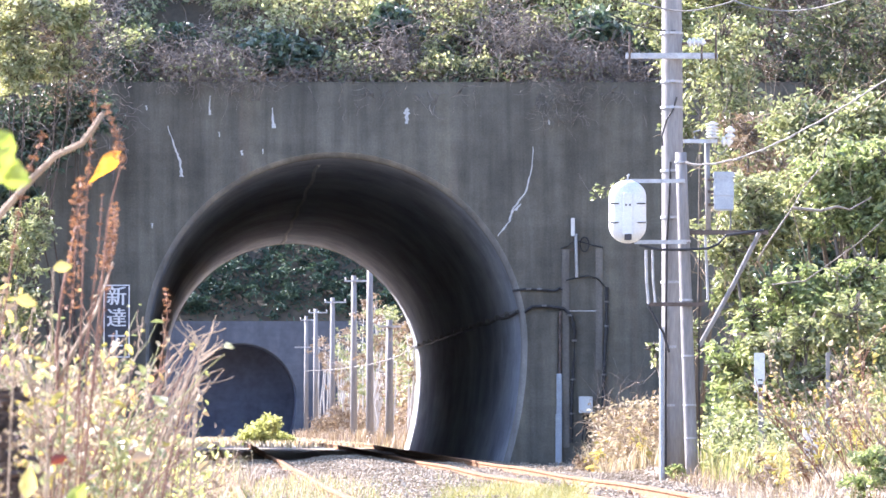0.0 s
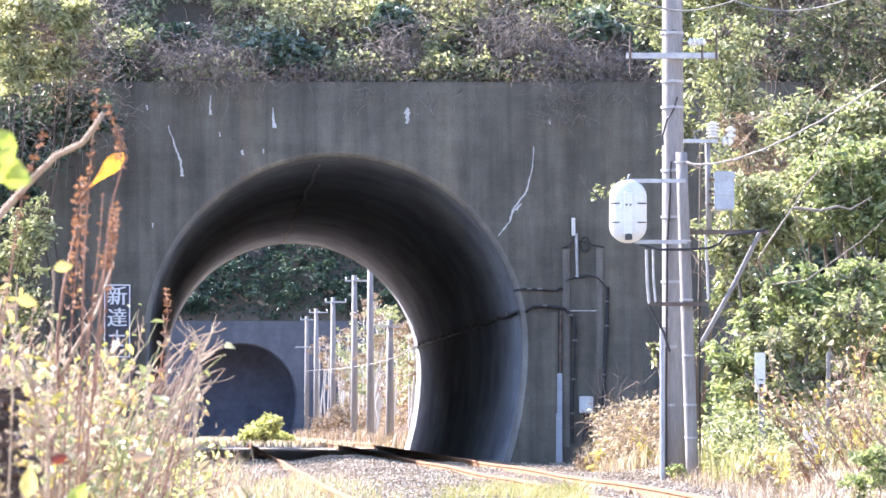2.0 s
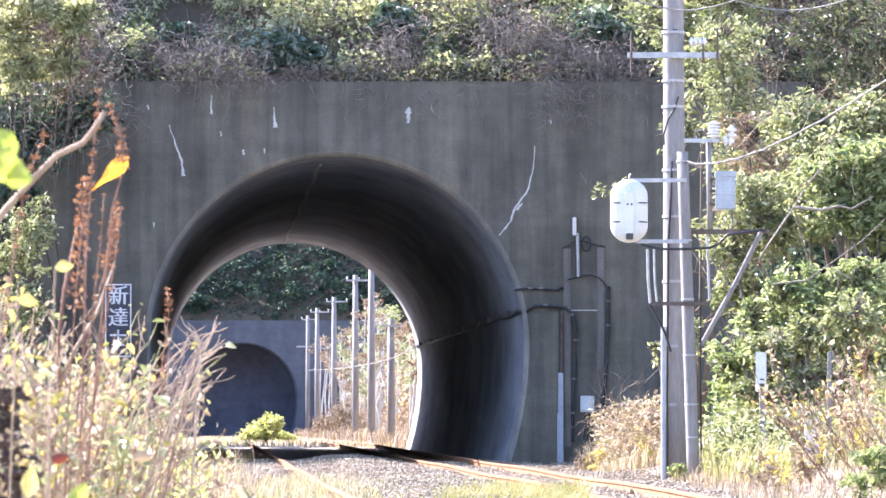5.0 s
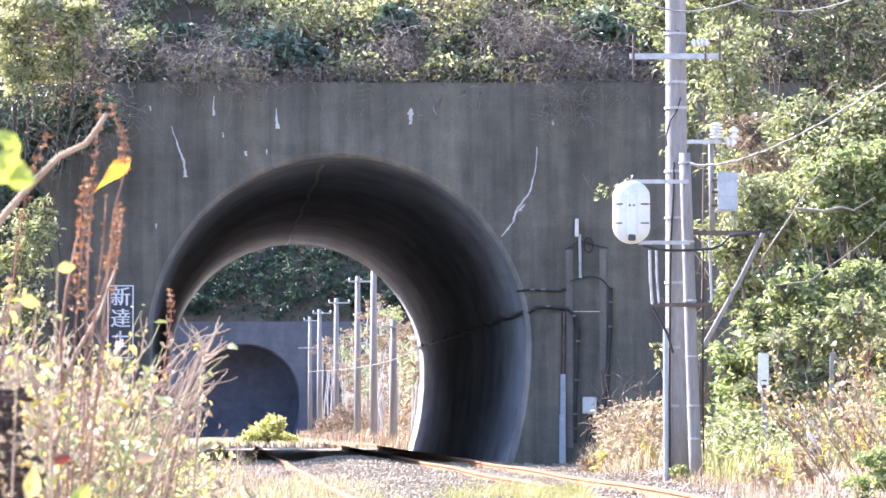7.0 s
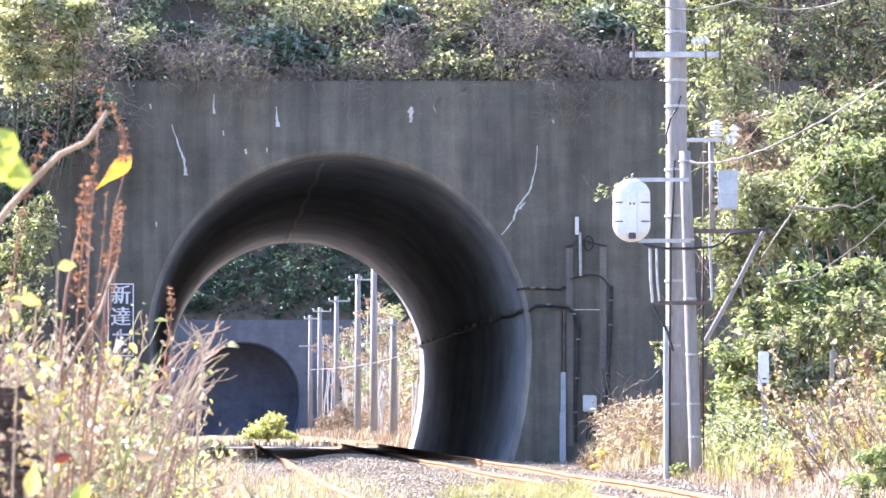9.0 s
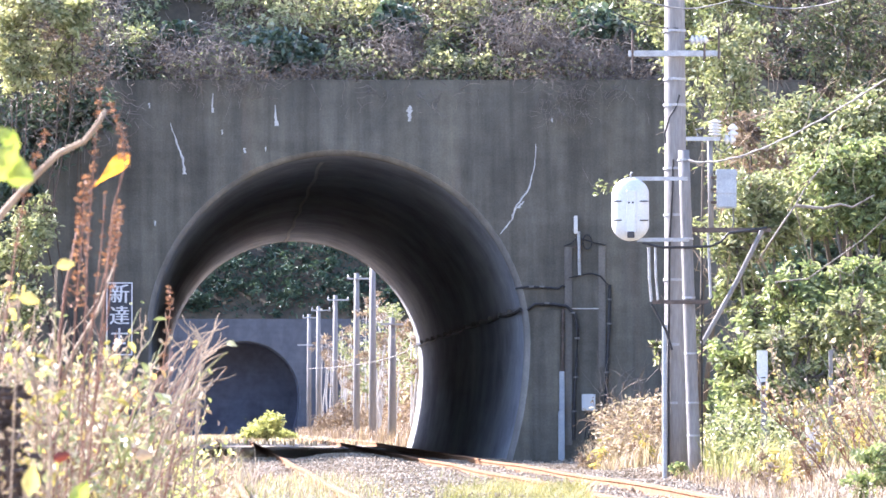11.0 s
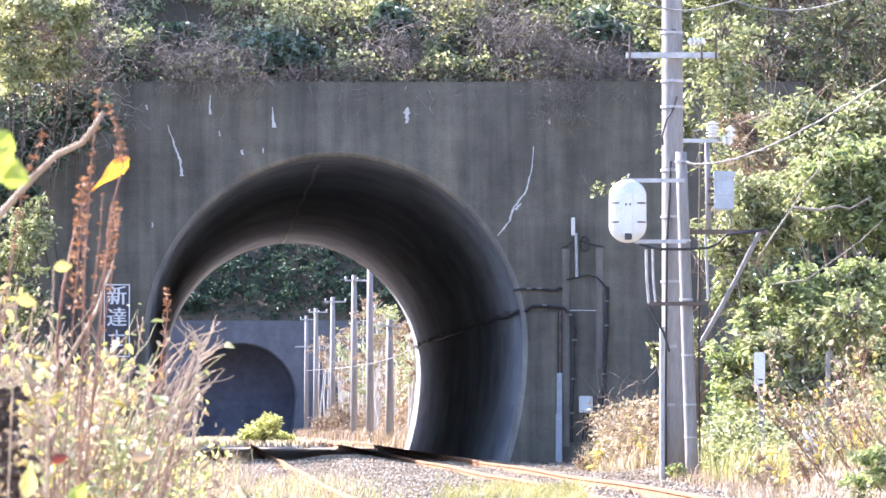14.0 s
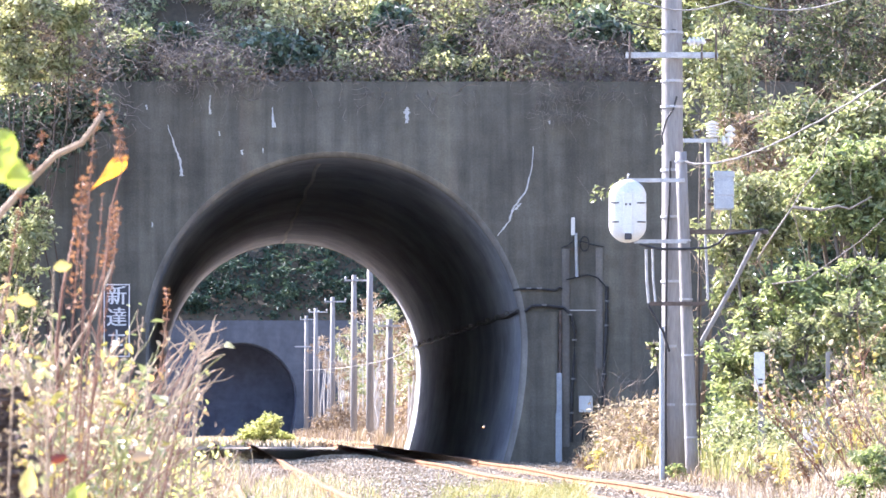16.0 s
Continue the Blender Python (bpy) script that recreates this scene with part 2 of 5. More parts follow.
# ---- mesh tools ----
class Soup:
    """Gathers vertices and faces of one mesh."""

    def __init__(self):
        self.v, self.f3, self.f4, self.n = [], [], [], 0

    def add(self, verts, tris=None, quads=None):
        verts = np.asarray(verts, dtype=np.float64).reshape(-1, 3)
        if tris is not None and len(tris):
            self.f3.append(np.asarray(tris, dtype=np.int64).reshape(-1, 3) + self.n)
        if quads is not None and len(quads):
            self.f4.append(np.asarray(quads, dtype=np.int64).reshape(-1, 4) + self.n)
        self.v.append(verts)
        self.n += len(verts)

    def mesh(self, name, mat, smooth=False):
        me = bpy.data.meshes.new(name)
        v = np.concatenate(self.v) if self.v else np.zeros((0, 3))
        f3 = np.concatenate(self.f3) if self.f3 else np.zeros((0, 3), dtype=np.int64)
        f4 = np.concatenate(self.f4) if self.f4 else np.zeros((0, 4), dtype=np.int64)
        me.vertices.add(len(v))
        me.vertices.foreach_set("co", v.ravel())
        me.loops.add(f3.size + f4.size)
        me.loops.foreach_set("vertex_index", np.concatenate([f3.ravel(), f4.ravel()]).astype(np.int32))
        me.polygons.add(len(f3) + len(f4))
        start = np.concatenate([np.arange(len(f3)) * 3, f3.size + np.arange(len(f4)) * 4]).astype(np.int32)
        me.polygons.foreach_set("loop_start", start)
        me.polygons.foreach_set("use_smooth", np.full(len(f3) + len(f4), smooth))
        me.update(calc_edges=True)
        me.validate()
        me.materials.append(mat)
        return me


def part(name, soup, mat, parent=None, label="", smooth=False):
    """Links a soup or bmesh as one mesh object, under a thing or a part."""
    if isinstance(soup, Soup):
        me = soup.mesh(name, mat, smooth)
    else:
        me = bpy.data.meshes.new(name)
        soup.to_mesh(me)
        soup.free()
        me.materials.append(mat)
        me.polygons.foreach_set("use_smooth", np.full(len(me.polygons), smooth))
    ob = new(name, me)
    if parent is not None:
        ob.parent = parent
    return tagged(ob, label)


def thing(name, at, label, category, group="", kind=""):
    ob = new(name)
    ob.matrix_basis = Matrix.Translation(at)
    return tagged(ob, label, category, group, kind)


def add_box(s, a, b):
    (x0, y0, z0), (x1, y1, z1) = a, b
    s.add([(x0, y0, z0), (x1, y0, z0), (x1, y1, z0), (x0, y1, z0), (x0, y0, z1), (x1, y0, z1), (x1, y1, z1), (x0, y1, z1)],
          quads=[(0, 3, 2, 1), (4, 5, 6, 7), (0, 1, 5, 4), (1, 2, 6, 5), (2, 3, 7, 6), (3, 0, 4, 7)])


def bevel_box(a, b, r=0.01, seg=2):
    bm = bmesh.new()
    bmesh.ops.create_cube(bm, size=1.0)
    c, d = (Vector(a) + Vector(b)) / 2, Vector(b) - Vector(a)
    for v in bm.verts:
        v.co = Vector((v.co.x * d.x, v.co.y * d.y, v.co.z * d.z)) + c
    bmesh.ops.bevel(bm, geom=bm.edges[:], offset=r, segments=seg, affect="EDGES")
    return bm


def add_tube(s, pts, radii, sides=6, caps=True):
    """A tube along a line of points; radii: one, or one a point."""
    p = np.asarray(pts, dtype=float)
    k = len(p)
    r = np.full(k, radii) if np.isscalar(radii) else np.asarray(radii, dtype=float)
    d = np.gradient(p, axis=0)
    d /= np.linalg.norm(d, axis=1, keepdims=True) + 1e-9
    ref = np.array([0.0, 0, 1]) if abs(d[:, 2]).mean() < 0.8 else np.array([1.0, 0, 0])
    u = np.cross(d, ref)
    u /= np.linalg.norm(u, axis=1, keepdims=True) + 1e-9
    w = np.cross(d, u)
    a = np.arange(sides) * 2 * math.pi / sides
    ring = u[:, None] * np.cos(a)[None, :, None] + w[:, None] * np.sin(a)[None, :, None]
    v = (p[:, None] + ring * r[:, None, None]).reshape(-1, 3)
    i, j = np.meshgrid(np.arange(k - 1), np.arange(sides), indexing="ij")
    j2 = (j + 1) % sides
    q = np.stack([i * sides + j, (i + 1) * sides + j, (i + 1) * sides + j2, i * sides + j2], -1).reshape(-1, 4)
    t = []
    if caps:
        v = np.concatenate([v, p[:1], p[-1:]])
        m = k * sides
        for j in range(sides):
            t.append((m, j, (j + 1) % sides))
            t.append((m + 1, (k - 1) * sides + (j + 1) % sides, (k - 1) * sides + j))
    s.add(v, tris=t, quads=q)


def tube(pts, radii, sides=10):
    s = Soup()
    add_tube(s, pts, radii, sides)
    return s


def add_lathe(s, profile, at=(0, 0, 0), sides=16, axis="z"):
    """Turns (radius, height) pairs round an axis."""
    a = np.arange(sides) * 2 * math.pi / sides
    rows = []
    for r, h in profile:
        ring = np.stack([np.cos(a) * r, np.sin(a) * r, np.full(sides, h)], -1)
        if axis == "y":
            ring = ring[:, [0, 2, 1]]
        elif axis == "x":
            ring = ring[:, [2, 0, 1]]
        rows.append(ring)
    v = np.concatenate(rows) + np.array(at)
    k = len(profile)
    i, j = np.meshgrid(np.arange(k - 1), np.arange(sides), indexing="ij")
    j2 = (j + 1) % sides
    q = np.stack([i * sides + j, i * sides + j2, (i + 1) * sides + j2, (i + 1) * sides + j], -1).reshape(-1, 4)
    s.add(v, quads=q)


def add_leaves(s, pos, size, wide=0.5, droop=0.25, up=0.5, ways=None, r=rng):
    """Folded pointed leaves at pos; ways: their long axes."""
    pos = np.asarray(pos, dtype=float)
    n = len(pos)
    if n == 0:
        return
    size = np.broadcast_to(np.asarray(size, dtype=float), (n,))
    if ways is None:
        ways = r.normal(size=(n, 3)) * np.array([1, 1, 0.7])
    y = ways / (np.linalg.norm(ways, axis=1, keepdims=True) + 1e-9)
    nor = r.normal(size=(n, 3)) + np.array([0, 0, up * 2])
    x = np.cross(y, nor)
    x /= np.linalg.norm(x, axis=1, keepdims=True) + 1e-9
    z = np.cross(x, y)
    w = wide * r.uniform(0.75, 1.25, n)
    shape = [(0, 0, 0), (-0.42, 0.28, 0.10), (-0.36, 0.66, 0.06), (0, 1, -droop), (0.36, 0.66, 0.06), (0.42, 0.28, 0.10)]
    v = np.stack([pos + (x * (a * w)[:, None] + y * b + z * c) * size[:, None] for a, b, c in shape], 1).reshape(-1, 3)
    base = np.arange(n)[:, None] * 6
    s.add(v, quads=np.concatenate([base + np.array([0, 1, 2, 3]), base + np.array([0, 3, 4, 5])]))


def add_blades(s, pos, height, width, lean=0.35, r=rng):
    """Grass blades: three-point bent strips."""
    n = len(pos)
    a = r.uniform(0, 2 * math.pi, n)
    dx = np.stack([np.cos(a), np.sin(a), np.zeros(n)], -1)
    side = np.stack([-np.sin(a), np.cos(a), np.zeros(n)], -1)
    h = height * r.uniform(0.5, 1.2, n)
    w = np.broadcast_to(width, (n,)) * 0.5
    ln = lean * r.uniform(0.2, 1.6, n)
    up = np.array([0, 0, 1.0])
    b0, b1 = pos - side * w[:, None], pos + side * w[:, None]
    mid = pos + dx * (h * ln * 0.3)[:, None] + up * (h * 0.6)[:, None]
    tip = pos + dx * (h * ln)[:, None] + up * h[:, None]
    v = np.stack([b0, b1, mid + side * (w * 0.7)[:, None], mid - side * (w * 0.7)[:, None], tip], 1).reshape(-1, 3)
    base = np.arange(n)[:, None] * 5
    s.add(v, tris=base + np.array([3, 2, 4]), quads=base + np.array([0, 1, 2, 3]))


def curl(start, way, length, steps, wild, sag=0.0, r=rng):
    """A wandering line of points, for vines and twigs."""
    p, d, out = np.array(start, dtype=float), np.array(way, dtype=float), []
    d /= np.linalg.norm(d) + 1e-9
    out.append(p.copy())
    for _ in range(steps):
        d = d + r.normal(size=3) * wild + np.array([0, 0, -sag])
        d /= np.linalg.norm(d) + 1e-9
        p = p + d * length / steps
        out.append(p.copy())
    return np.array(out)


# ---- the lie of the land ----
def line_x(y):
    """Middle of the two tracks."""
    return 2.79 - 0.0493 * y


def bank(u, y):
    """Height of the ground, u metres to the right of the middle of the tracks."""
    flat = np.interp(y, [-50, 8, 40, 60, 150, 170, 350, 380], [-0.9, -0.85, -0.5, -0.25, -0.25, -0.5, -0.7, -0.7])
    bed = -0.13 + np.interp(y, [150, 350], [0, -0.5])
    z = np.where(np.abs(u) < 3.6, np.maximum(bed, flat), flat)
    blend = np.clip((np.abs(u) - 3.0) / 1.4, 0, 1)
    z = np.where((np.abs(u) >= 3.0) & (np.abs(u) < 4.4), bed * (1 - blend) + flat * blend, z)
    near = np.clip((y - 35) / 30, 0, 1)
    right = np.clip(u - 4.2, 0, 1.5) * 0.22 + np.clip(u - 6.4, 0, 16) * 0.62
    left = np.clip(-u - 6.5, 0, 14) * 0.42
    # unseen steep bank added beyond the first tunnel to shade the track
    steep = np.clip(-u - 5.2, 0, 6.2) * 1.8 * np.interp(y, [156, 160, 176, 188], [0, 1, 1, 0])
    return z + (right + np.maximum(left, steep)) * near


def noise2(x, y, f, seed=0.0):
    return np.array([noise.noise(Vector((a * f, b * f, seed))) for a, b in zip(np.ravel(x), np.ravel(y))]).reshape(np.shape(x))


def hill(x, y):
    """Top of the hill over the first tunnel."""
    d = y - 100.5
    z = 7.45 + np.clip(d, 0, 26) * 0.72 + 0.15 * np.sin(x * 0.9) * np.clip(d, 0, 1)
    z = z - 1.0 * np.exp(-((x + 5.45) / 0.6) ** 2 - ((y - 102.6) / 0.9) ** 2)      # dent added to put this spot in shade
    return np.where(y > 136, np.minimum(z, 7.45 + (150.5 - y) * 1.3), z)


def sheet(name, xs, ys, z, mat, label, category):
    s = Soup()
    gx, gy = np.meshgrid(xs, ys, indexing="xy")
    v = np.stack([gx, gy, z(gx, gy)], -1).reshape(-1, 3)
    nx, ny = len(xs), len(ys)
    i, j = np.meshgrid(np.arange(nx - 1), np.arange(ny - 1), indexing="xy")
    q = np.stack([j * nx + i, j * nx + i + 1, (j + 1) * nx + i + 1, (j + 1) * nx + i], -1).reshape(-1, 4)
    s.add(v, quads=q)
    return tagged(part(name, s, mat, smooth=True), label, category, kind="structure")


def ground_z(x, y):
    return bank(x - line_x(np.clip(y, -50, 380)), y) + 0.03 * np.sin(x * 2.3 + y * 0.7) * np.sin(y * 1.1)


gx = np.concatenate([[-3000, -800, -200, -80, -50], np.arange(-36, 32.1, 0.7), [50, 80, 200, 800, 3000]])
gy = np.concatenate([[-3000, -600, -150, -50], np.arange(-20, 40, 4), np.arange(40, 101, 1.0), np.arange(104, 372, 4), [400, 600, 1200, 3000]])
sheet("ground", gx, gy, ground_z, M["ground"], "dry grassy railway cutting floor and banks of soil", "ground")

RAD, MID_Z, SHIFT = 3.86, 2.33, -0.06   # tunnel bore: half width, height and offset of the arch's centre


def bore(r, n=40, foot=-0.4):
    """Horseshoe outline of the bore from the right foot over the crown to the left foot, as (u, z)."""
    def side(z):
        return r - 0.34 * ((MID_Z - z) / MID_Z) ** 2
    low = [(side(z), z) for z in np.linspace(foot, MID_Z, 9)[:-1]]
    arch = [(r * math.cos(a), MID_Z + r * math.sin(a)) for a in np.linspace(0, math.pi, n)]
    return [(u + SHIFT, z) for u, z in low + arch + [(-u, z) for u, z in low[::-1]]]


def headwall(name, y, x0, x1, top, drop, label, mat="concrete", rim="rim"):
    """A concrete wall with the bore cut through, a chamfered arch edge and a capping course."""
    cx = line_x(y)
    wall = thing(name, (cx, y, drop), label, "tunnel portal", kind="structure")
    inner = bore(RAD + 0.10)
    s = Soup()
    thick = 0.55
    for yy, flip in ((0.0, False), (thick, True)):
        outer = []
        for u, z in inner:
            if z < MID_Z - 0.01:
                outer.append((x1 if u > 0 else x0, z))
            else:
                a = math.atan2(z - MID_Z, u)
                k = min((x1 if u > 0 else -x0) / max(abs(math.cos(a)), 1e-6), (top - MID_Z) / max(math.sin(a), 1e-6) if math.sin(a) > 0 else 1e9)
                outer.append((math.cos(a) * k, MID_Z + math.sin(a) * k))
        n = len(inner)
        v = [(u, yy, z) for u, z in inner] + [(u, yy, z) for u, z in outer]
        q = [(i, i + n, i + n + 1, i + 1) for i in range(n - 1)]
        corners = []
        for i in range(n - 1):
            a, b = outer[i], outer[i + 1]
            if abs(a[0] - b[0]) > 1e-6 and abs(a[1] - b[1]) > 1e-6:
                corners.append((i, (x1 if a[0] > 0 else x0, top)))
        t = []
        for i, c in corners:
            v.append((c[0], yy, c[1]))
            t.append((i + n, len(v) - 1, i + n + 1))
        if flip:
            q, t = [f[::-1] for f in q], [f[::-1] for f in t]
        s.add(v, tris=t, quads=q)
    add_box(s, (x0, 0.001, top - 0.3), (x1, thick - 0.001, top - 0.001))
    part("wall_face", s, M[mat], wall)
    s = Soup()
    a, b = bore(RAD + 0.10), bore(RAD)
    n = len(a)
    v = [(u, 0, z) for u, z in a] + [(u - 0.005, 0.10, z) for u, z in b] + [(u - 0.0493 * (thick + 0.02), thick + 0.02, z) for u, z in b]
    s.add(v, quads=[(i, i + 1, i + 1 + n, i + n) for i in range(n - 1)] + [(i + n, i + 1 + n, i + 1 + 2 * n, i + 2 * n) for i in range(n - 1)])
    part("arch_edge", s, M[rim], wall, "chamfered concrete arch edge, paler as if lit", True)
    part("coping", bevel_box((x0 - 0.02, -0.004, top), (x1 + 0.02, thick, top + 0.04), 0.012), M[mat], wall)
    return wall


def lining(name, y0, y1, drop, label, mat="lining"):
    """The bore's lining: a sheared, thick-walled vault."""
    s = Soup()
    a, b = bore(RAD), bore(RAD + 0.5)
    n = len(a)
    ys = np.linspace(y0, y1, 21)
    for prof, flip in ((a, False), (b, True)):
        v = [(line_x(y) + u, y, z + drop) for y in ys for u, z in prof]
        q = [(k * n + i, k * n + i + 1, (k + 1) * n + i + 1, (k + 1) * n + i) for k in range(len(ys) - 1) for i in range(n - 1)]
        s.add(v, quads=[f[::-1] for f in q] if flip else q)
    return tagged(part(name, s, M[mat], smooth=True), label, "tunnel lining", kind="structure")


portal = headwall("wall_portal", 100.0, -9.0, 9.6, 7.69, 0.0, "weathered grey concrete tunnel portal with a round arch, stained and cracked")
vault = lining("wall_tunnel", 100.57, 149.4, 0.0, "concrete vault of a double-track railway tunnel, coloured pale blue for haze")
seam = Soup()
for turn, y0, y1 in ((95, 103, 149),):
    add_tube(seam, [(line_x(y) + RAD * math.cos(radians(turn)) + 0.03 * math.sin(y * 0.7), y, MID_Z + RAD * math.sin(radians(turn))) for y in np.linspace(y0, y1, 40)], 0.045, 5)
part("seam", seam, M["lime"], vault, "pale lime-stained joint in the vault")
headwall("wall_portal_back", 149.4, -9.5, 9.5, 7.72, 0.0, "plain concrete back portal of the tunnel")
headwall("wall_portal_far", 343.0, -10.0, 10.0, 7.8, -0.15, "concrete portal of a second tunnel, coloured blue-grey for haze", "far_concrete", "far_concrete")
lining("wall_tunnel_far", 343.57, 350.0, -0.15, "vault of the second railway tunnel, coloured blue-grey for haze", "far_lining")
# added end wall: its blue-grey gives the bore a hazy tone
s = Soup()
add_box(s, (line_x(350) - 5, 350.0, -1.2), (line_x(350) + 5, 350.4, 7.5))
tagged(part("wall_haze_end", s, M["far_lining"]), "added wall across the second tunnel, coloured blue-grey for haze", "wall", kind="structure")

hx = np.concatenate([[-120, -80, -50], np.arange(-40, -9, 1.0), np.arange(-9, 5, 0.35), np.arange(5, 41, 1.0), [50, 80, 120]])
sheet("hillside", hx, np.concatenate([np.arange(100.5, 128, 0.9), np.arange(130, 150, 3.0), [150.0]]), hill, M["soil"], "wooded hillside of brown soil over the tunnel", "hillside")
sheet("hillside_far", hx - 15, np.arange(343.6, 420, 3.0), lambda x, y: 7.5 + np.clip(y - 343.6, 0, 60) * 0.85, M["soil"], "steep hillside over the second tunnel", "hillside")
# banks that close the hill's front beside the headwalls
for y, x0, x1 in ((100.5, -120, -10.9), (100.5, 7.2, 120), (149.9, -120, -14.0), (149.9, 4.8, 120), (343.5, -140, -24.0), (343.5, -4.3, 110)):
    s = Soup()
    add_box(s, (x0, y, -1.0), (x1, y + 0.3, 7.6))
    tagged(part("hill_front", s, M["soil"]), "bare soil face of the hill beside the portal", "hillside", kind="structure")


# ---- track ----
def rail(offset, label):
    """Flat-bottomed rail: head, web and foot in one rolled section."""
    prof = [(-0.064, -0.15), (0.064, -0.15), (0.064, -0.135), (0.012, -0.118), (0.009, -0.05), (0.033, -0.035), (0.033, -0.006), (0.026, 0.0),
            (-0.026, 0.0), (-0.033, -0.006), (-0.033, -0.035), (-0.009, -0.05), (-0.012, -0.118), (-0.064, -0.135)]
    ys = np.concatenate([np.arange(10, 150, 5.0), np.arange(150, 350, 15.0)])
    n = len(prof)
    v = [(line_x(y) + offset + u, y, z + 0.012 * math.sin(y * 0.31 + offset) * (y < 100) + float(np.interp(y, [150, 350], [0, -0.5]))) for y in ys for u, z in prof]
    q = [(k * n + i, k * n + (i + 1) % n, (k + 1) * n + (i + 1) % n, (k + 1) * n + i) for k in range(len(ys) - 1) for i in range(n)]
    s = Soup()
    s.add(v, quads=q)
    return tagged(part("rail", s, M["rust"]), label, "rail", "rails of the two tracks", "structure")


for off in (-2.385, -1.318, 1.318, 2.385):
    rail(off, "rusty orange steel rail on pale ballast")


def ballast():
    n = 105000
    y = 48 + (rng.uniform(0, 1, n) ** 1.15) * 54
    u = rng.uniform(-3.6, 4.6, n)
    u[: n // 8] = rng.uniform(2.6, 5.2, n // 8)
    y[: n // 14] = rng.uniform(48, 62, n // 14)
    u[: n // 14] = rng.uniform(2.6, 7.0, n // 14)
    x = line_x(y) + u
    z = ground_z(x, y) + rng.uniform(-0.03, 0.03, n)
    heap = 0.13 * np.exp(-((u) / 0.8) ** 2) + 0.04 * noise2(x, y, 0.9) + 0.05 * np.exp(-((u - 4.2) / 0.7) ** 2)
    z = z + heap
    r = rng.uniform(0.012, 0.028, n)
    octa = np.array([(1, 0, 0), (0, 1, 0), (-1, 0, 0), (0, -1, 0), (0, 0, 0.8), (0, 0, -0.8)])
    v = octa[None] * r[:, None, None] * rng.uniform(0.6, 1.35, (n, 6, 1))
    a = rng.uniform(0, 6.28, n)
    c, sn = np.cos(a)[:, None], np.sin(a)[:, None]
    v = np.stack([v[..., 0] * c - v[..., 1] * sn, v[..., 0] * sn + v[..., 1] * c, v[..., 2]], -1)
    v = v + np.stack([x, y, z], -1)[:, None]
    tri = np.array([(0, 1, 4), (1, 2, 4), (2, 3, 4), (3, 0, 4), (1, 0, 5), (2, 1, 5), (3, 2, 5), (0, 3, 5)])
    s = Soup()
    s.add(v.reshape(-1, 3), tris=(np.arange(n)[:, None, None] * 6 + tri).reshape(-1, 3))
    tagged(part("ballast", s, M["stone"]), "pale grey-brown crushed stone track ballast", "ballast", kind="stuff")


ballast()


# ---- poles and line gear beside the track ----
def pole_shaft(parent, x, y, z0, x1, z1, r0, r1, name="shaft"):
    """Tapered spun-concrete shaft with steel bands."""
    zs = np.linspace(z0, z1, 9)
    pts = [(x + (x1 - x) * (z - z0) / (z1 - z0), y, z) for z in zs]
    ob = part(name, tube(pts, np.linspace(r0, r1, 9), 20), M["pole"], parent, smooth=True)
    return ob


def band(parent, x, y, z, r, h=0.04):
    s = Soup()
    add_lathe(s, [(r, -h / 2), (r + 0.008, -h / 2), (r + 0.008, h / 2), (r, h / 2)], (x, y, z), 20)
    add_box(s, (x - 0.03, y - r - 0.05, z - h / 2), (x + 0.03, y - r, z + h / 2))
    part("band", s, M["steel"], parent)


def insulator(parent, at, n=5, r=0.055, h=0.16, axis="z"):
    s = Soup()
    prof = [(0.02, -0.02)]
    for i in range(n):
        b = i * h / n
        prof += [(r * 0.5, b), (r, b + 0.008), (r * 0.95, b + h / n * 0.5), (r * 0.5, b + h / n * 0.8)]
    prof += [(0.02, h + 0.01)]
    add_lathe(s, prof, at, 16, axis)
    part("insulator", s, M["porcelain"], parent, "white ribbed porcelain insulator", True)


# Main pole, bearing the cross-arm at 6.4 m
main_pole = thing("utility_pole", (0, 0, 0), "tall grey concrete utility pole beside the track, with steel cross-arm", "utility pole", "poles by the line")
PX, PY = 3.55, 75.0
pole_shaft(main_pole, PX + 0.02, PY, -0.3, PX, 9.0, 0.185, 0.15)
for z in (6.75, 6.0, 5.6, 4.62, 3.9, 2.9, 1.9, 1.0):
    band(main_pole, PX, PY, z, 0.172)
arm = part("cross_arm", bevel_box((2.83, PY - 0.26, 6.34), (4.25, PY - 0.18, 6.43), 0.006), M["steel"], main_pole, "galvanised steel cross-arm")
for x, z0, z1 in ((2.89, 6.1, 6.75), (4.22, 6.3, 6.8), (4.0, 6.3, 6.55)):
    part("arm_rod", tube([(x, PY - 0.27, z0), (x, PY - 0.27, z1)], 0.016, 8), M["dark_steel"], arm)
insulator(main_pole, (3.80, PY - 0.15, 6.6), 4, 0.07, 0.26, "x")
part("dead_end_clamp", tube([(3.7, PY - 0.15, 6.58), (3.84, PY - 0.15, 6.6), (4.15, PY - 0.15, 6.63)], 0.02, 8), M["dark_steel"], main_pole)
part("riser_cable", tube([(3.40, PY - 0.19, 5.0), (3.39, PY - 0.19, 5.15), (3.46, PY - 0.2, 5.4), (3.56, PY - 0.19, 5.55), (3.62, PY - 0.19, 5.75)], 0.014, 8), M["rubber"], main_pole)
part("riser_cable", tube([(3.52, PY - 0.19, 4.75), (3.50, PY - 0.19, 4.2), (3.46, PY - 0.19, 3.5), (3.45, PY - 0.19, 2.5), (3.44, PY - 0.2, 1.2), (3.44, PY - 0.2, 0.0)], 0.018, 8), M["rubber"], main_pole)
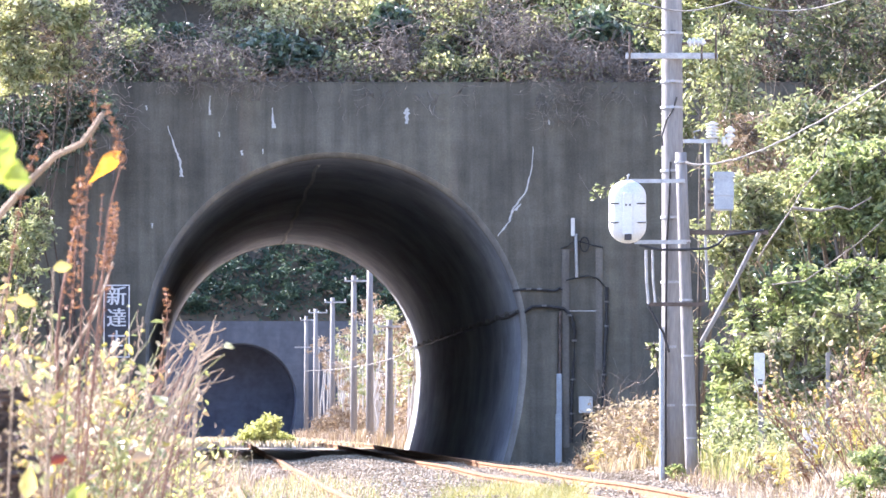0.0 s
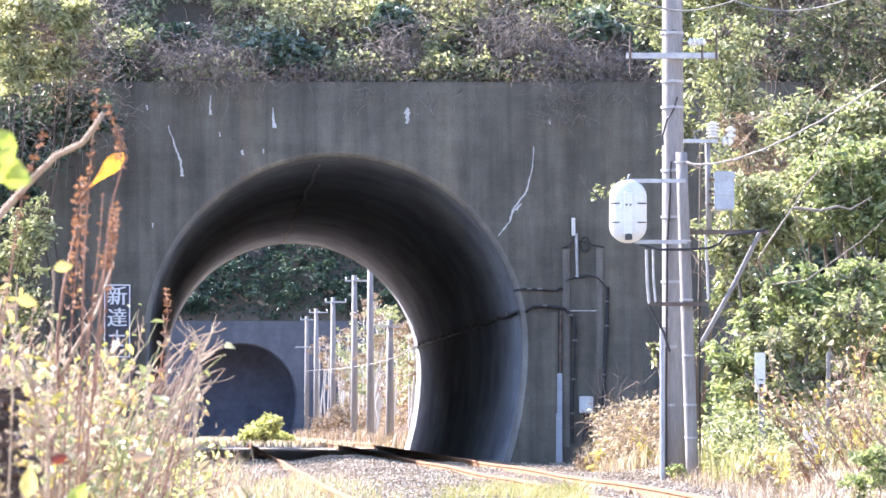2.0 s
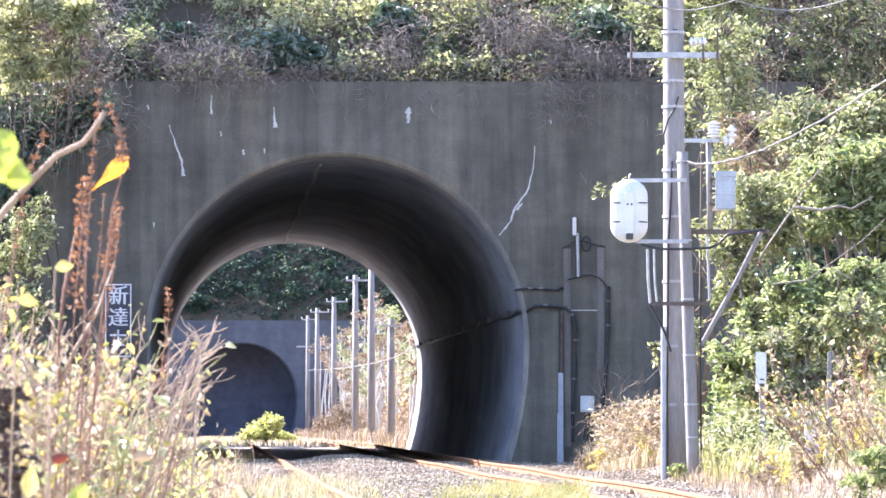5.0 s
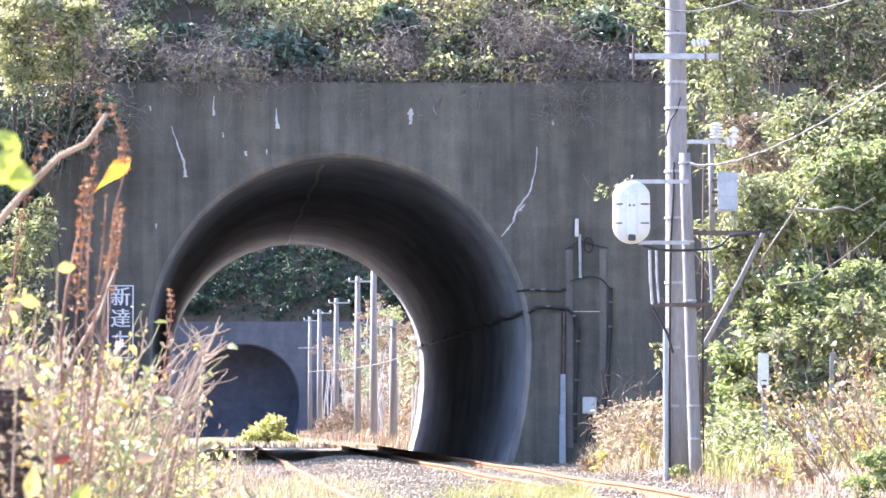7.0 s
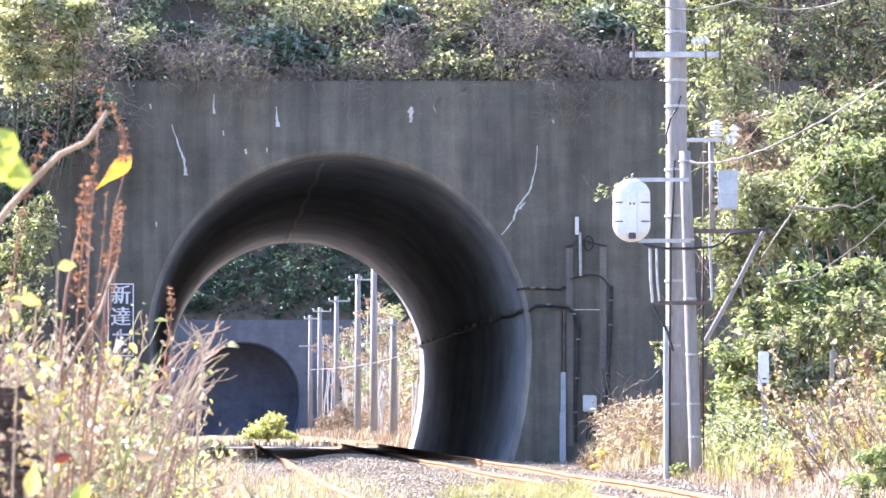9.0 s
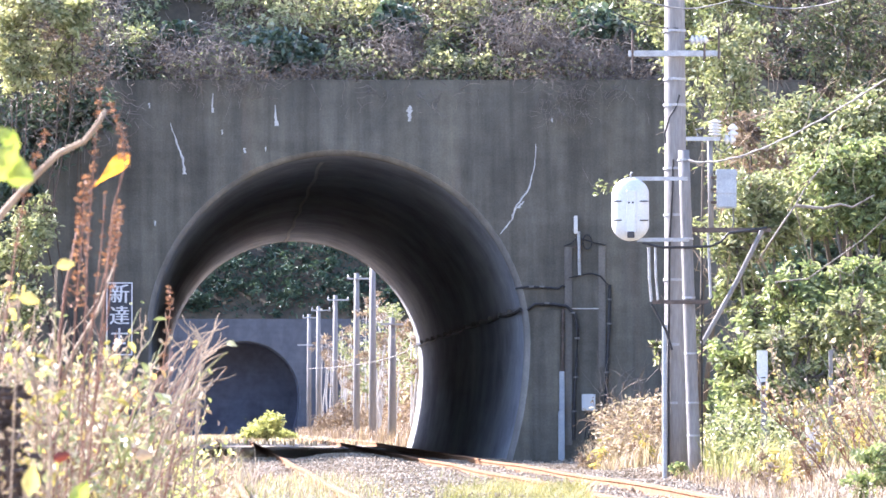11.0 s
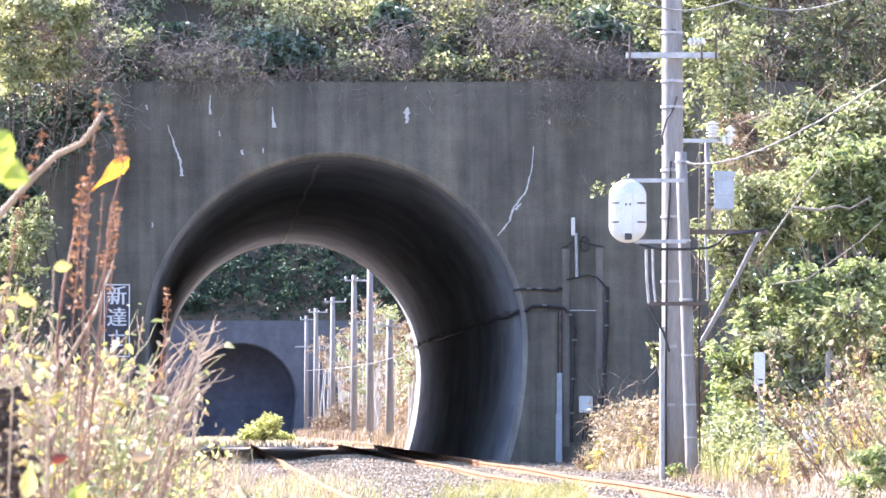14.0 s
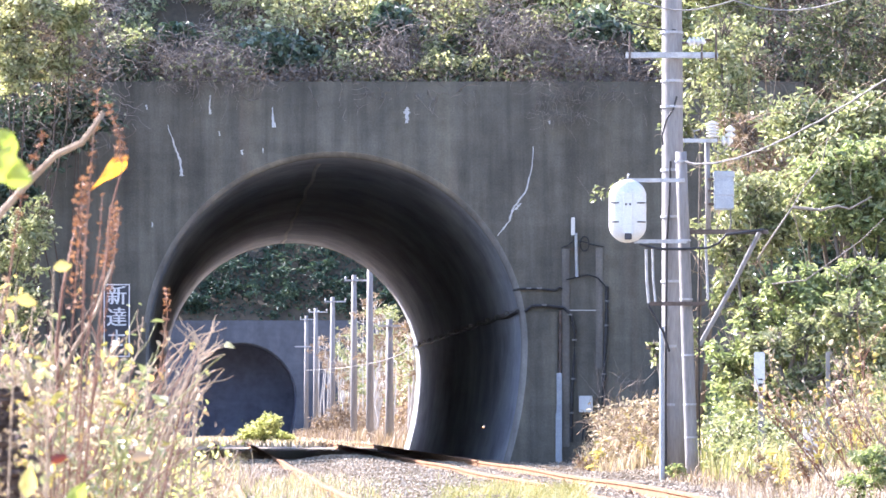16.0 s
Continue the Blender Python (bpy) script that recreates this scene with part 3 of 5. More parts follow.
part("conduit", tube([(3.38, PY - 0.2, 2.2), (3.38, PY - 0.2, -0.2)], 0.04, 10), M["grey_box"], main_pole, "bluish-grey cable conduit")

# Second, shorter post in front
front_pole = thing("support_post", (0, 0, 0), "slender grey concrete post standing close before a taller pole", "utility post", "poles by the line")
QX, QY = 3.72, 74.0
pole_shaft(front_pole, QX + 0.09, QY, -0.3, QX - 0.08, 4.85, 0.10, 0.085)
for z in (4.7, 3.5, 2.6, 1.75, 1.0, 0.5):
    band(front_pole, QX + 0.09 - 0.17 * (z + 0.3) / 5.15, QY, z, 0.095, 0.03)
part("steel_arm", bevel_box((2.85, QY - 0.12, 4.38), (3.7, QY - 0.08, 4.44), 0.005), M["steel"], front_pole, "galvanised bracket arm")
part("steel_arm", bevel_box((2.92, QY - 0.12, 3.45), (3.72, QY - 0.08, 3.51), 0.005), M["steel"], front_pole, "galvanised bracket arm")
part("side_arm", bevel_box((3.15, QY - 0.16, 2.50), (4.0, QY - 0.11, 2.56), 0.005), M["dark_steel"], front_pole)
part("hanger_pipe", tube([(3.10, QY - 0.13, 3.36), (3.11, QY - 0.13, 2.9), (3.14, QY - 0.13, 2.54)], 0.022, 8), M["steel"], front_pole)
part("hanger_pipe", tube([(3.20, QY - 0.13, 3.36), (3.21, QY - 0.13, 2.9), (3.24, QY - 0.13, 2.56)], 0.018, 8), M["steel"], front_pole)
part("lead_cable", tube([(3.14, QY - 0.15, 2.5), (3.22, QY - 0.16, 2.35), (3.36, QY - 0.16, 2.1), (3.45, QY - 0.16, 1.8)], 0.02, 8), M["rubber"], front_pole)
part("lower_cable", tube([(3.0, QY - 0.14, 3.43), (3.3, QY - 0.16, 3.36), (3.7, QY - 0.16, 3.36), (4.05, QY - 0.16, 3.38), (4.2, QY - 0.15, 3.45), (4.32, QY - 0.15, 3.58), (4.9, QY - 0.1, 3.66)], 0.02, 8), M["rubber"], front_pole)
part("back_arm", bevel_box((3.7, QY + 0.1, 3.60), (4.98, QY + 0.16, 3.67), 0.006), M["dark_steel"], front_pole, "rusty brown steel bearer")
part("stay_strut", tube([(4.84, QY + 0.05, 3.63), (4.45, QY + 0.05, 2.85), (3.92, QY + 0.05, 1.9)], 0.038, 10), M["pole"], front_pole, "diagonal grey strut")
part("standard", tube([(4.07, QY + 0.2, 3.6), (4.05, QY + 0.2, 5.05)], 0.042, 12), M["pole"], front_pole, "slim upright standard", True)
part("standard", tube([(4.02, QY + 0.2, 3.6), (4.06, QY + 0.2, 2.6)], 0.02, 8), M["steel"], front_pole)
part("top_arm", bevel_box((3.68, QY + 0.1, 5.0), (4.2, QY + 0.16, 5.06), 0.005), M["steel"], front_pole)
part("ground_wire", tube([(3.92, QY, 3.4), (3.91, QY, 1.6), (3.92, QY, -0.2)], 0.014, 6), M["rubber"], front_pole)
insulator(front_pole, (4.13, QY + 0.13, 5.08), 5, 0.10, 0.24)
insulator(front_pole, (4.28, QY + 0.13, 5.02), 2, 0.075, 0.15, "x")
insulator(front_pole, (4.40, QY + 0.13, 5.08), 2, 0.08, 0.17)
part("clip_wire", tube([(3.86, QY + 0.1, 5.07), (3.84, QY + 0.1, 5.17), (3.95, QY + 0.1, 5.2)], 0.012, 6), M["steel"], front_pole)
part("jumper", tube([(4.12, QY + 0.12, 4.9), (4.25, QY + 0.12, 4.82), (4.36, QY + 0.12, 4.92)], 0.014, 6), M["wire"], front_pole)

# White capsule housing, held by the two arms
capsule = thing("equipment_capsule", (2.82, 73.85, 3.94), "white enamelled capsule-shaped equipment housing on a pole bracket", "equipment housing")
bm = bmesh.new()
bmesh.ops.create_uvsphere(bm, u_segments=40, v_segments=24, radius=0.285)
for v in bm.verts:
    v.co.z = v.co.z * 0.92 + (0.22 if v.co.z > 0 else -0.22)
    v.co.y *= 0.62
shell = part("shell", bm, M["white"], capsule, smooth=True)
cover = part("front_cover", bevel_box((-0.085, -0.215, -0.38), (0.085, -0.15, 0.30), 0.025, 3), M["white"], capsule, "raised white cover strip")
for z in (0.11, -0.18):
    for x0, x1 in ((-0.27, -0.13), (0.13, 0.27)):
        part("writing_bar", bevel_box((x0, -0.155, z), (x1, -0.115, z + 0.018), 0.003), M["ink"], shell)
part("vent", bevel_box((-0.055, -0.225, -0.44), (0.055, -0.15, -0.345), 0.008), M["ink"], cover, "small black socket")
part("lifting_eye", tube([(0, -0.1, 0.46), (0, -0.1, 0.53), (0.02, -0.08, 0.56)], 0.014, 8), M["steel"], capsule)
for x in (-0.03, 0.03):
    part("writing_bar", bevel_box((x - 0.014, -0.2185, 0.08), (x + 0.014, -0.2145, 0.11), 0.001), M["ink"], cover)

# Grey box on the slim standard
grey = thing("junction_box", (4.30, 74.15, 4.26), "blue-grey steel junction box strapped to an upright standard", "junction box")
part("case", bevel_box((-0.15, -0.13, -0.29), (0.15, 0.10, 0.27), 0.02, 3), M["grey_box"], grey)
part("lid", bevel_box((-0.16, -0.14, 0.2), (0.16, 0.11, 0.30), 0.015, 2), M["grey_box"], grey)
part("strap", bevel_box((-0.155, -0.136, -0.08), (0.155, 0.104, -0.06), 0.002), M["steel"], grey)
for z in (-0.2, 0.0, 0.18):
    part("clamp", bevel_box((-0.24, -0.05, z - 0.02), (-0.15, 0.05, z + 0.02), 0.005), M["dark_steel"], grey)
part("drop_lead", tube([(0.1, 0, -0.29), (0.11, 0, -0.5), (0.06, 0, -0.7)], 0.014, 6), M["wire"], grey)


def wire(name, pts, r, mat, label, twist=False):
    s = Soup()
    p = np.array(pts, dtype=float)
    t = np.linspace(0, 1, len(p))
    tt = np.linspace(0, 1, 60)
    c = [np.polynomial.polynomial.polyval(tt, np.polynomial.polynomial.polyfit(t, p[:, k], min(3, len(p) - 1))) for k in range(3)]
    q = np.stack(c, -1)
    add_tube(s, q, r, 8)
    if twist:
        a = np.linspace(0, 60, 240)
        w = np.stack([np.interp(np.linspace(0, 1, 240), tt, q[:, k]) for k in range(3)], -1)
        w[:, 1] += np.cos(a) * r * 1.5
        w[:, 2] += np.sin(a) * r * 1.5
        add_tube(s, w, r * 0.6, 5)
    tagged(part(name, s, mat, smooth=True), label, "cable", "overhead cables")


wire("overhead_cable", [(3.68, 73.9, 4.70), (4.3, 73.0, 4.66), (5.2, 71.5, 4.98), (6.1, 69.5, 5.48), (7.2, 66.5, 6.2)], 0.012, M["wire"], "pale twisted telephone cable sagging from the post", True)
wire("overhead_wire", [(2.9, 75.0, 7.25), (3.5, 74.8, 7.10), (4.2, 74.4, 7.12), (5.6, 73.5, 7.6)], 0.012, M["wire"], "thin pale wire sagging past the pole")
wire("overhead_wire", [(4.3, 74.6, 7.3), (5.1, 74.0, 7.02), (5.9, 73.2, 7.05), (6.8, 72.0, 7.35)], 0.012, M["wire"], "thin pale wire sagging past the pole")
wire("far_cable", [(-0.92, 149.5, 3.0), (-2.15, 187, 2.98), (-4.3, 231, 3.3), (-6.2, 269, 3.5), (-8.15, 309, 3.85), (-9.5, 337, 4.1)], 0.017, M["wire"], "thick pale cable strung along the poles beyond the tunnel")
wire("overhead_wire", [(2.6, 75.0, 7.05), (3.1, 75.0, 6.85), (3.6, 74.82, 6.78)], 0.01, M["rubber"], "thin black lead to the pole")


# ---- marker posts ----
post = thing("marker_post", (4.58, 70.0, 0.0), "white trackside marker plate on a grey post among weeds", "marker post")
part("post", bevel_box((-0.03, -0.03, -0.1), (0.06, 0.05, 1.72), 0.01), M["pole"], post)
mplate = part("plate", bevel_box((-0.09, -0.06, 1.17), (0.065, -0.03, 1.74), 0.008), M["white"], post, "white enamel plate")
part("writing_bar", bevel_box((-0.03, -0.064, 1.24), (0.03, -0.059, 1.29), 0.002), M["ink"], mplate)
part("writing_bar", bevel_box((-0.035, -0.064, 1.34), (0.03, -0.059, 1.36), 0.002), M["ink"], mplate)
post2 = thing("stone_marker", (5.02, 66.2, 0.0), "low white painted stone marker among dry weeds", "marker post")
part("block", bevel_box((-0.10, -0.09, -0.2), (0.10, 0.09, 0.78), 0.02), M["porcelain"], post2)
post3 = thing("fence_post", (5.4, 68.0, 0.0), "short pale concrete post among dry weeds", "post")
part("shaft", bevel_box((-0.03, -0.03, -0.2), (0.03, 0.03, 1.72), 0.008), M["pole"], post3)

# ---- on the headwall: name plaque, cables, conduits, lime streaks ----
WY = 100.0
plaque = thing("name_plaque", (-6.70, WY - 0.012, 2.9), "dark tunnel name plaque with white painted characters", "sign")
pplate = part("plate", bevel_box((-0.27, -0.012, -0.85), (0.27, 0.011, 0.65), 0.004), M["plate"], plaque)
for a, b in (((-0.27, -0.85), (-0.245, 0.65)), ((0.245, -0.85), (0.27, 0.65)), ((-0.245, 0.625), (0.245, 0.65)), ((-0.245, -0.85), (0.245, -0.825))):
    part("border", bevel_box((a[0], -0.017, a[1]), (b[0], -0.011, b[1]), 0.001), M["sign_white"], pplate)


def characters(text, size, at, parent, mat):
    cu = bpy.data.curves.new("text", "FONT")
    cu.body, cu.size, cu.align_x, cu.align_y, cu.extrude = text, size, "CENTER", "CENTER", 0.003
    ob = new("text", cu)
    thin = bpy.data.meshes.new_from_object(ob.evaluated_get(bpy.context.evaluated_depsgraph_get()))
    bpy.data.objects.remove(ob)
    bm = bmesh.new()
    for k, dx in enumerate((-0.009, 0.0, 0.009)):
        first = len(bm.verts)
        bm.from_mesh(thin)
        bm.verts.ensure_lookup_table()
        for v in bm.verts[first:]:
            v.co += Vector((dx, 0, 0.0004 * k))
    me = bpy.data.meshes.new("character")
    bm.to_mesh(me)
    bm.free()
    me.materials.append(mat)
    o = new("character", me)
    o.parent = parent
    o.matrix_basis = Matrix.Translation(at) @ Matrix.Rotation(radians(90), 4, "X")
    return o


characters("新", 0.42, (0, -0.016, 0.39), pplate, M["sign_white"])
characters("達", 0.42, (0, -0.016, -0.06), pplate, M["sign_white"])
for x0, x1, z0, z1 in ((-0.17, 0.17, -0.42, -0.385), (-0.02, 0.02, -0.62, -0.29), (-0.13, 0.13, -0.62, -0.585)):
    part("writing_bar", bevel_box((x0, -0.017, z0), (x1, -0.011, z1), 0.001), M["sign_white"], pplate)

kit = thing("wall_cable", (0, 0, 0), "black cables clipped to the concrete wall, running into the tunnel", "cable")
part("upper_cable", tube([(1.45, WY - 0.03, 3.42), (1.7, WY - 0.05, 3.46), (2.1, WY - 0.05, 3.44), (2.34, WY - 0.05, 3.42), (2.42, WY - 0.05, 3.48), (2.47, WY - 0.05, 3.45)], 0.024, 8), M["rubber"], kit)
part("lower_cable", tube([(1.70, WY - 0.02, 2.98), (1.85, WY - 0.06, 3.10), (2.2, WY - 0.06, 3.10), (2.5, WY - 0.06, 3.06), (2.66, WY - 0.06, 2.9), (2.73, WY - 0.06, 2.6),
                          (2.71, WY - 0.06, 1.9), (2.66, WY - 0.06, 1.2), (2.65, WY - 0.06, 0.3)], 0.034, 10), M["rubber"], kit)
run = np.linspace(100.06, 149, 99)
wall_u = SHIFT + math.sqrt(RAD ** 2 - 0.67 ** 2) - 0.04
part("tunnel_cable", tube([(line_x(y) + wall_u, y, 3.0 - 0.05 * abs(math.sin((y - 100.06) * math.pi / 7))) for y in run], 0.036, 8), M["rubber"], kit, "black cable along the tunnel wall")
part("tunnel_cable", tube([(line_x(y) + wall_u - 0.02, y, 3.045 - 0.02 * abs(math.sin((y - 100.06) * math.pi / 3.5))) for y in run], 0.012, 6), M["pole"], kit, "thin pale wire along the tunnel wall")
for y in np.arange(103.5, 149, 3.5):
    part("clip", bevel_box((line_x(y) + wall_u - 0.06, y - 0.05, 2.96), (line_x(y) + wall_u + 0.05, y + 0.05, 3.07), 0.008), M["wire"], kit)
part("right_cable", tube([(3.39, WY - 0.05, 3.5), (3.38, WY - 0.05, 2.6), (3.35, WY - 0.05, 2.2), (3.32, WY - 0.05, 1.5), (3.3, WY - 0.05, 0.6)], 0.038, 10), M["rubber"], kit)
for x, z in ((2.62, 2.92), (2.72, 2.4), (2.69, 1.6), (2.66, 0.9), (3.39, 3.2), (3.38, 2.7), (3.33, 1.7), (1.78, 3.46), (2.0, 3.46), (2.1, 3.12)):
    part("clip", bevel_box((x - 0.05, WY - 0.1, z - 0.02), (x + 0.05, WY - 0.002, z + 0.02), 0.005), M["wire"], kit)
part("thin_wire", tube([(2.45, WY - 0.03, 4.3), (2.58, WY - 0.04, 4.34), (2.72, WY - 0.06, 4.46), (2.9, WY - 0.06, 4.42), (3.1, WY - 0.05, 4.36), (3.32, WY - 0.03, 4.32)], 0.012, 6), M["rubber"], kit)
part("thin_wire", tube([(2.55, WY - 0.03, 3.64), (2.72, WY - 0.05, 3.68), (3.0, WY - 0.05, 3.74), (3.2, WY - 0.05, 3.68), (3.36, WY - 0.05, 3.5)], 0.014, 6), M["rubber"], kit)
ring = [(2.93 + 0.09 * math.cos(a), WY - 0.05, 4.38 + 0.15 * math.sin(a)) for a in np.linspace(0, 6.2, 20)]
part("cable_loop", tube(ring, 0.014, 6), M["rubber"], kit)

mast = thing("antenna_mast", (2.77, WY - 0.08, 3.7), "thin grey mast with a small white box, bracketed to the wall", "antenna")
part("rod", tube([(0, 0, 0), (-0.02, 0, 0.9)], 0.035, 10), M["steel"], mast)
part("head", bevel_box((-0.12, -0.05, 0.85), (-0.04, 0.05, 1.22), 0.01), M["porcelain"], mast)
part("bracket", bevel_box((-0.15, 0.0, 0.55), (0.06, 0.078, 0.6), 0.006), M["dark_steel"], mast)

ledge = thing("pilaster", (0, 0, 0), "shallow concrete facing with battens beside the arch", "pilaster", kind="structure")
part("facing", bevel_box((1.80, WY - 0.035, -0.4), (2.38, WY - 0.001, 2.98), 0.012), M["concrete"], ledge)
part("facing", bevel_box((-6.38, WY - 0.035, -0.4), (-6.10, WY - 0.001, 2.76), 0.012), M["concrete"], ledge)
for x0, x1, z0, z1 in ((2.46, 2.62, 0.2, 4.28), (3.16, 3.31, 1.8, 4.3)):
    part("batten", bevel_box((x0, WY - 0.03, z0), (x1, WY - 0.001, z1), 0.012), M["batten"], ledge)
part("batten", bevel_box((2.62, WY - 0.02, 3.0), (3.16, WY - 0.001, 3.02), 0.004), M["lime"], ledge)

duct = thing("cable_duct", (0, 0, 0), "lilac-grey vertical cable duct fixed to the wall", "cable duct")
part("upper_duct", bevel_box((2.35, WY - 0.12, 0.9), (2.46, WY - 0.036, 1.72), 0.008), M["grey_box"], duct)
part("lower_duct", bevel_box((2.33, WY - 0.13, -0.3), (2.46, WY - 0.036, 0.9), 0.008), M["grey_box"], duct)
part("thin_pipe", tube([(2.42, WY - 0.06, 1.7), (2.43, WY - 0.06, 3.0)], 0.03, 8), M["dark_steel"], duct)
wbox = thing("wall_box", (2.95, WY - 0.12, 1.08), "small white weatherproof box on the wall", "junction box")
part("case", bevel_box((-0.14, -0.1, -0.17), (0.14, 0.119, 0.17), 0.015), M["white"], wbox)
for x in (-0.05, 0.02, 0.08):
    part("lead", tube([(x, 0, -0.17), (x + 0.02, 0, -0.4), (x - 0.03, 0.02, -0.75)], 0.014, 6), M["rubber"], wbox)


def streak(pts, widths, name="lime_streak"):
    """A crusted run of lime, a few millimetres proud of the wall."""
    s = Soup()
    p, fr = [], []
    for k in range(len(pts) - 1):
        for t in np.linspace(0, 1, 7)[: 6 if k < len(pts) - 2 else 7]:
            x = pts[k][0] + (pts[k + 1][0] - pts[k][0]) * t + rng.normal() * 0.005
            z = pts[k][1] + (pts[k + 1][1] - pts[k][1]) * t
            w = (widths[k] + (widths[k + 1] - widths[k]) * t) * rng.uniform(0.35, 0.95)
            p.append((x, z, w))
    v, q = [], []
    for x, z, w in p:
        v += [(x - w / 2, WY - 0.001, z), (x, WY - 0.006, z), (x + w / 2, WY - 0.001, z)]
    for k in range(len(p) - 1):
        q += [(3 * k, 3 * k + 1, 3 * k + 4, 3 * k + 3), (3 * k + 1, 3 * k + 2, 3 * k + 5, 3 * k + 4)]
    s.add(v, quads=q)
    ob = part(name, s, M["lime"], portal, "whitish lime streak")
    ob.matrix_basis = Matrix.Translation((-line_x(100.0), -WY, 0))


streak([(-5.66, 6.83), (-5.52, 6.4), (-5.40, 6.1), (-5.37, 5.78)], [0.02, 0.05, 0.07, 0.11])
streak([(-3.50, 7.2), (-3.49, 6.95), (-3.47, 6.78)], [0.03, 0.07, 0.12])
streak([(-0.72, 7.2), (-0.73, 7.12), (-0.73, 6.98), (-0.74, 6.87)], [0.05, 0.17, 0.15, 0.08])
streak([(-4.78, 7.45), (-4.8, 7.2), (-4.78, 7.05)], [0.03, 0.05, 0.07])
streak([(1.88, 6.4), (1.84, 5.9), (1.72, 5.45), (1.45, 5.1), (1.38, 4.85), (1.14, 4.55)], [0.02, 0.03, 0.05, 0.09, 0.05, 0.06])
streak([(1.62, 5.22), (1.5, 5.08)], [0.05, 0.12])
for x, z, w in ((-4.13, 6.27, 0.07), (-5.98, 4.77, 0.05), (-4.6, 6.65, 0.05), (-3.7, 6.3, 0.05), (2.2, 6.9, 0.06), (-6.1, 7.2, 0.05)):
    streak([(x, z + 0.05), (x + 0.01, z - 0.05)], [w, w * 0.7])


# ---- beyond the tunnel: pole row and pale slim trunks ----
def far_pole(y, top):
    x = line_x(y) + 4.4
    p = thing("far_pole", (x, y, 0), "pale concrete line-side pole beyond the tunnel", "utility pole", "poles beyond the tunnel")
    part("shaft", tube([(0, 0, -0.8), (0, 0, top * 0.5), (0, 0, top)], [0.17, 0.15, 0.12], 12), M["pole"], p, smooth=True)
    part("cross_arm", bevel_box((-0.45, -0.2, top - 0.30), (0.75, -0.1, top - 0.22), 0.01), M["steel"], p)
    if y > 330:
        part("cross_arm", bevel_box((-0.8, -0.2, top - 2.2), (0.3, -0.1, top - 2.1), 0.01), M["steel"], p)
    for dx in (-0.4, 0.7):
        insulator(p, (dx, -0.15, top - 0.2), 2, 0.05, 0.12)


for y, top in ((337, 7.9), (309, 7.8), (269, 7.5), (231, 7.6), (209, 7.7), (187, 4.6)):
    far_pole(y, top)


# ---- plants ----
def on_ground(x, y):
    return float(ground_z(np.array([x]), np.array([y]))[0])


def clump_points(c, r, n, per=26):
    """Sprays of leaves spread through a lumpy ellipsoid, with gaps between them."""
    m = max(3, n // per)
    q = rng.normal(size=(m, 3))
    q /= np.linalg.norm(q, axis=1, keepdims=True)
    q = np.array(c) + q * (rng.uniform(0.15, 1.25, m) ** 0.7)[:, None] * np.array(r)
    at = q[rng.integers(0, m, n)]
    return at + rng.normal(size=(n, 3)) * np.array([0.13, 0.13, 0.075]) * min(1.0, max(r) * 1.4)


def shrub(name, at, clumps, n, size, mat, label, bark="bark", twigs=40, category="shrub", group="", trunk_r=0.05, wide=0.5, up=0.6):
    """Trunk with limbs to each clump of a crown, twigs and single leaves. Clumps: (dx, dy, dz, rx, ry, rz) from the foot."""
    t = thing(name, at, label, category, group)
    s = Soup()
    for k, (dx, dy, dz, rx, ry, rz) in enumerate(clumps):
        c = np.array([dx, dy, dz])
        line = np.array([(0, 0, -0.2), c * 0.35 + np.array([0, 0, dz * 0.1]) + rng.normal(size=3) * 0.08, c * 0.75 + rng.normal(size=3) * 0.1, c + np.array([0, 0, rz * 0.5])])
        add_tube(s, line, np.linspace(trunk_r, trunk_r * 0.3, 4), 6)
        for _ in range(twigs):
            w = rng.normal(size=3) + np.array([0, 0, 0.4])
            w /= np.linalg.norm(w)
            a = c + w * np.array([rx, ry, rz]) * 0.25
            add_tube(s, curl(a, w, max(rx, rz) * rng.uniform(0.6, 1.05), 4, 0.25), np.linspace(trunk_r * 0.22, 0.004, 5), 4, False)
    part("trunk", s, M[bark], t, smooth=True)
    s = Soup()
    vol = np.array([c[3] * c[4] + c[4] * c[5] + c[3] * c[5] for c in clumps])
    for c, m in zip(clumps, (n * vol / vol.sum()).astype(int)):
        p = clump_points(c[:3], c[3:], m)
        add_leaves(s, p, size * rng.uniform(0.55, 1.3, m), wide, 0.25, up)
    part("crown", s, M[mat], t)
    return t


def undergrowth(name, p, size, mat, label, wide=0.55, up=0.6):
    s = Soup()
    add_leaves(s, p, size * rng.uniform(0.5, 1.3, len(p)), wide, 0.25, up)
    return tagged(part(name, s, M[mat]), label, "undergrowth", kind="stuff")


def vines(name, starts, ways, length, r, mat, label, wild=0.45, sag=0.1, steps=7):
    s = Soup()
    for p, w in zip(starts, ways):
        add_tube(s, curl(p, w, length * rng.uniform(0.4, 1.2), steps, wild, sag), np.linspace(r, r * 0.5, steps + 1), 3, False)
    return tagged(part(name, s, M[mat]), label, "vines", kind="stuff")


# over the portal: leafy scrub on the hill's lip with dry vines between
def lip(n, x0, x1, f, level, deep=4.0, high=0.9):
    """Points on the hill's front, kept where a slow noise is above level."""
    x, y = rng.uniform(x0, x1, n), 100.1 + rng.uniform(0, 1, n) ** 1.2 * deep
    z = hill(x, np.maximum(y, 100.5)) + rng.uniform(0, 1, n) ** 1.5 * high * (0.55 + 0.6 * noise2(x, y, 0.7, 3.0))
    keep = noise2(x, z * 1.6, f, 1.0 + level * 10) > level
    return np.stack([x, y, z], -1)[keep]


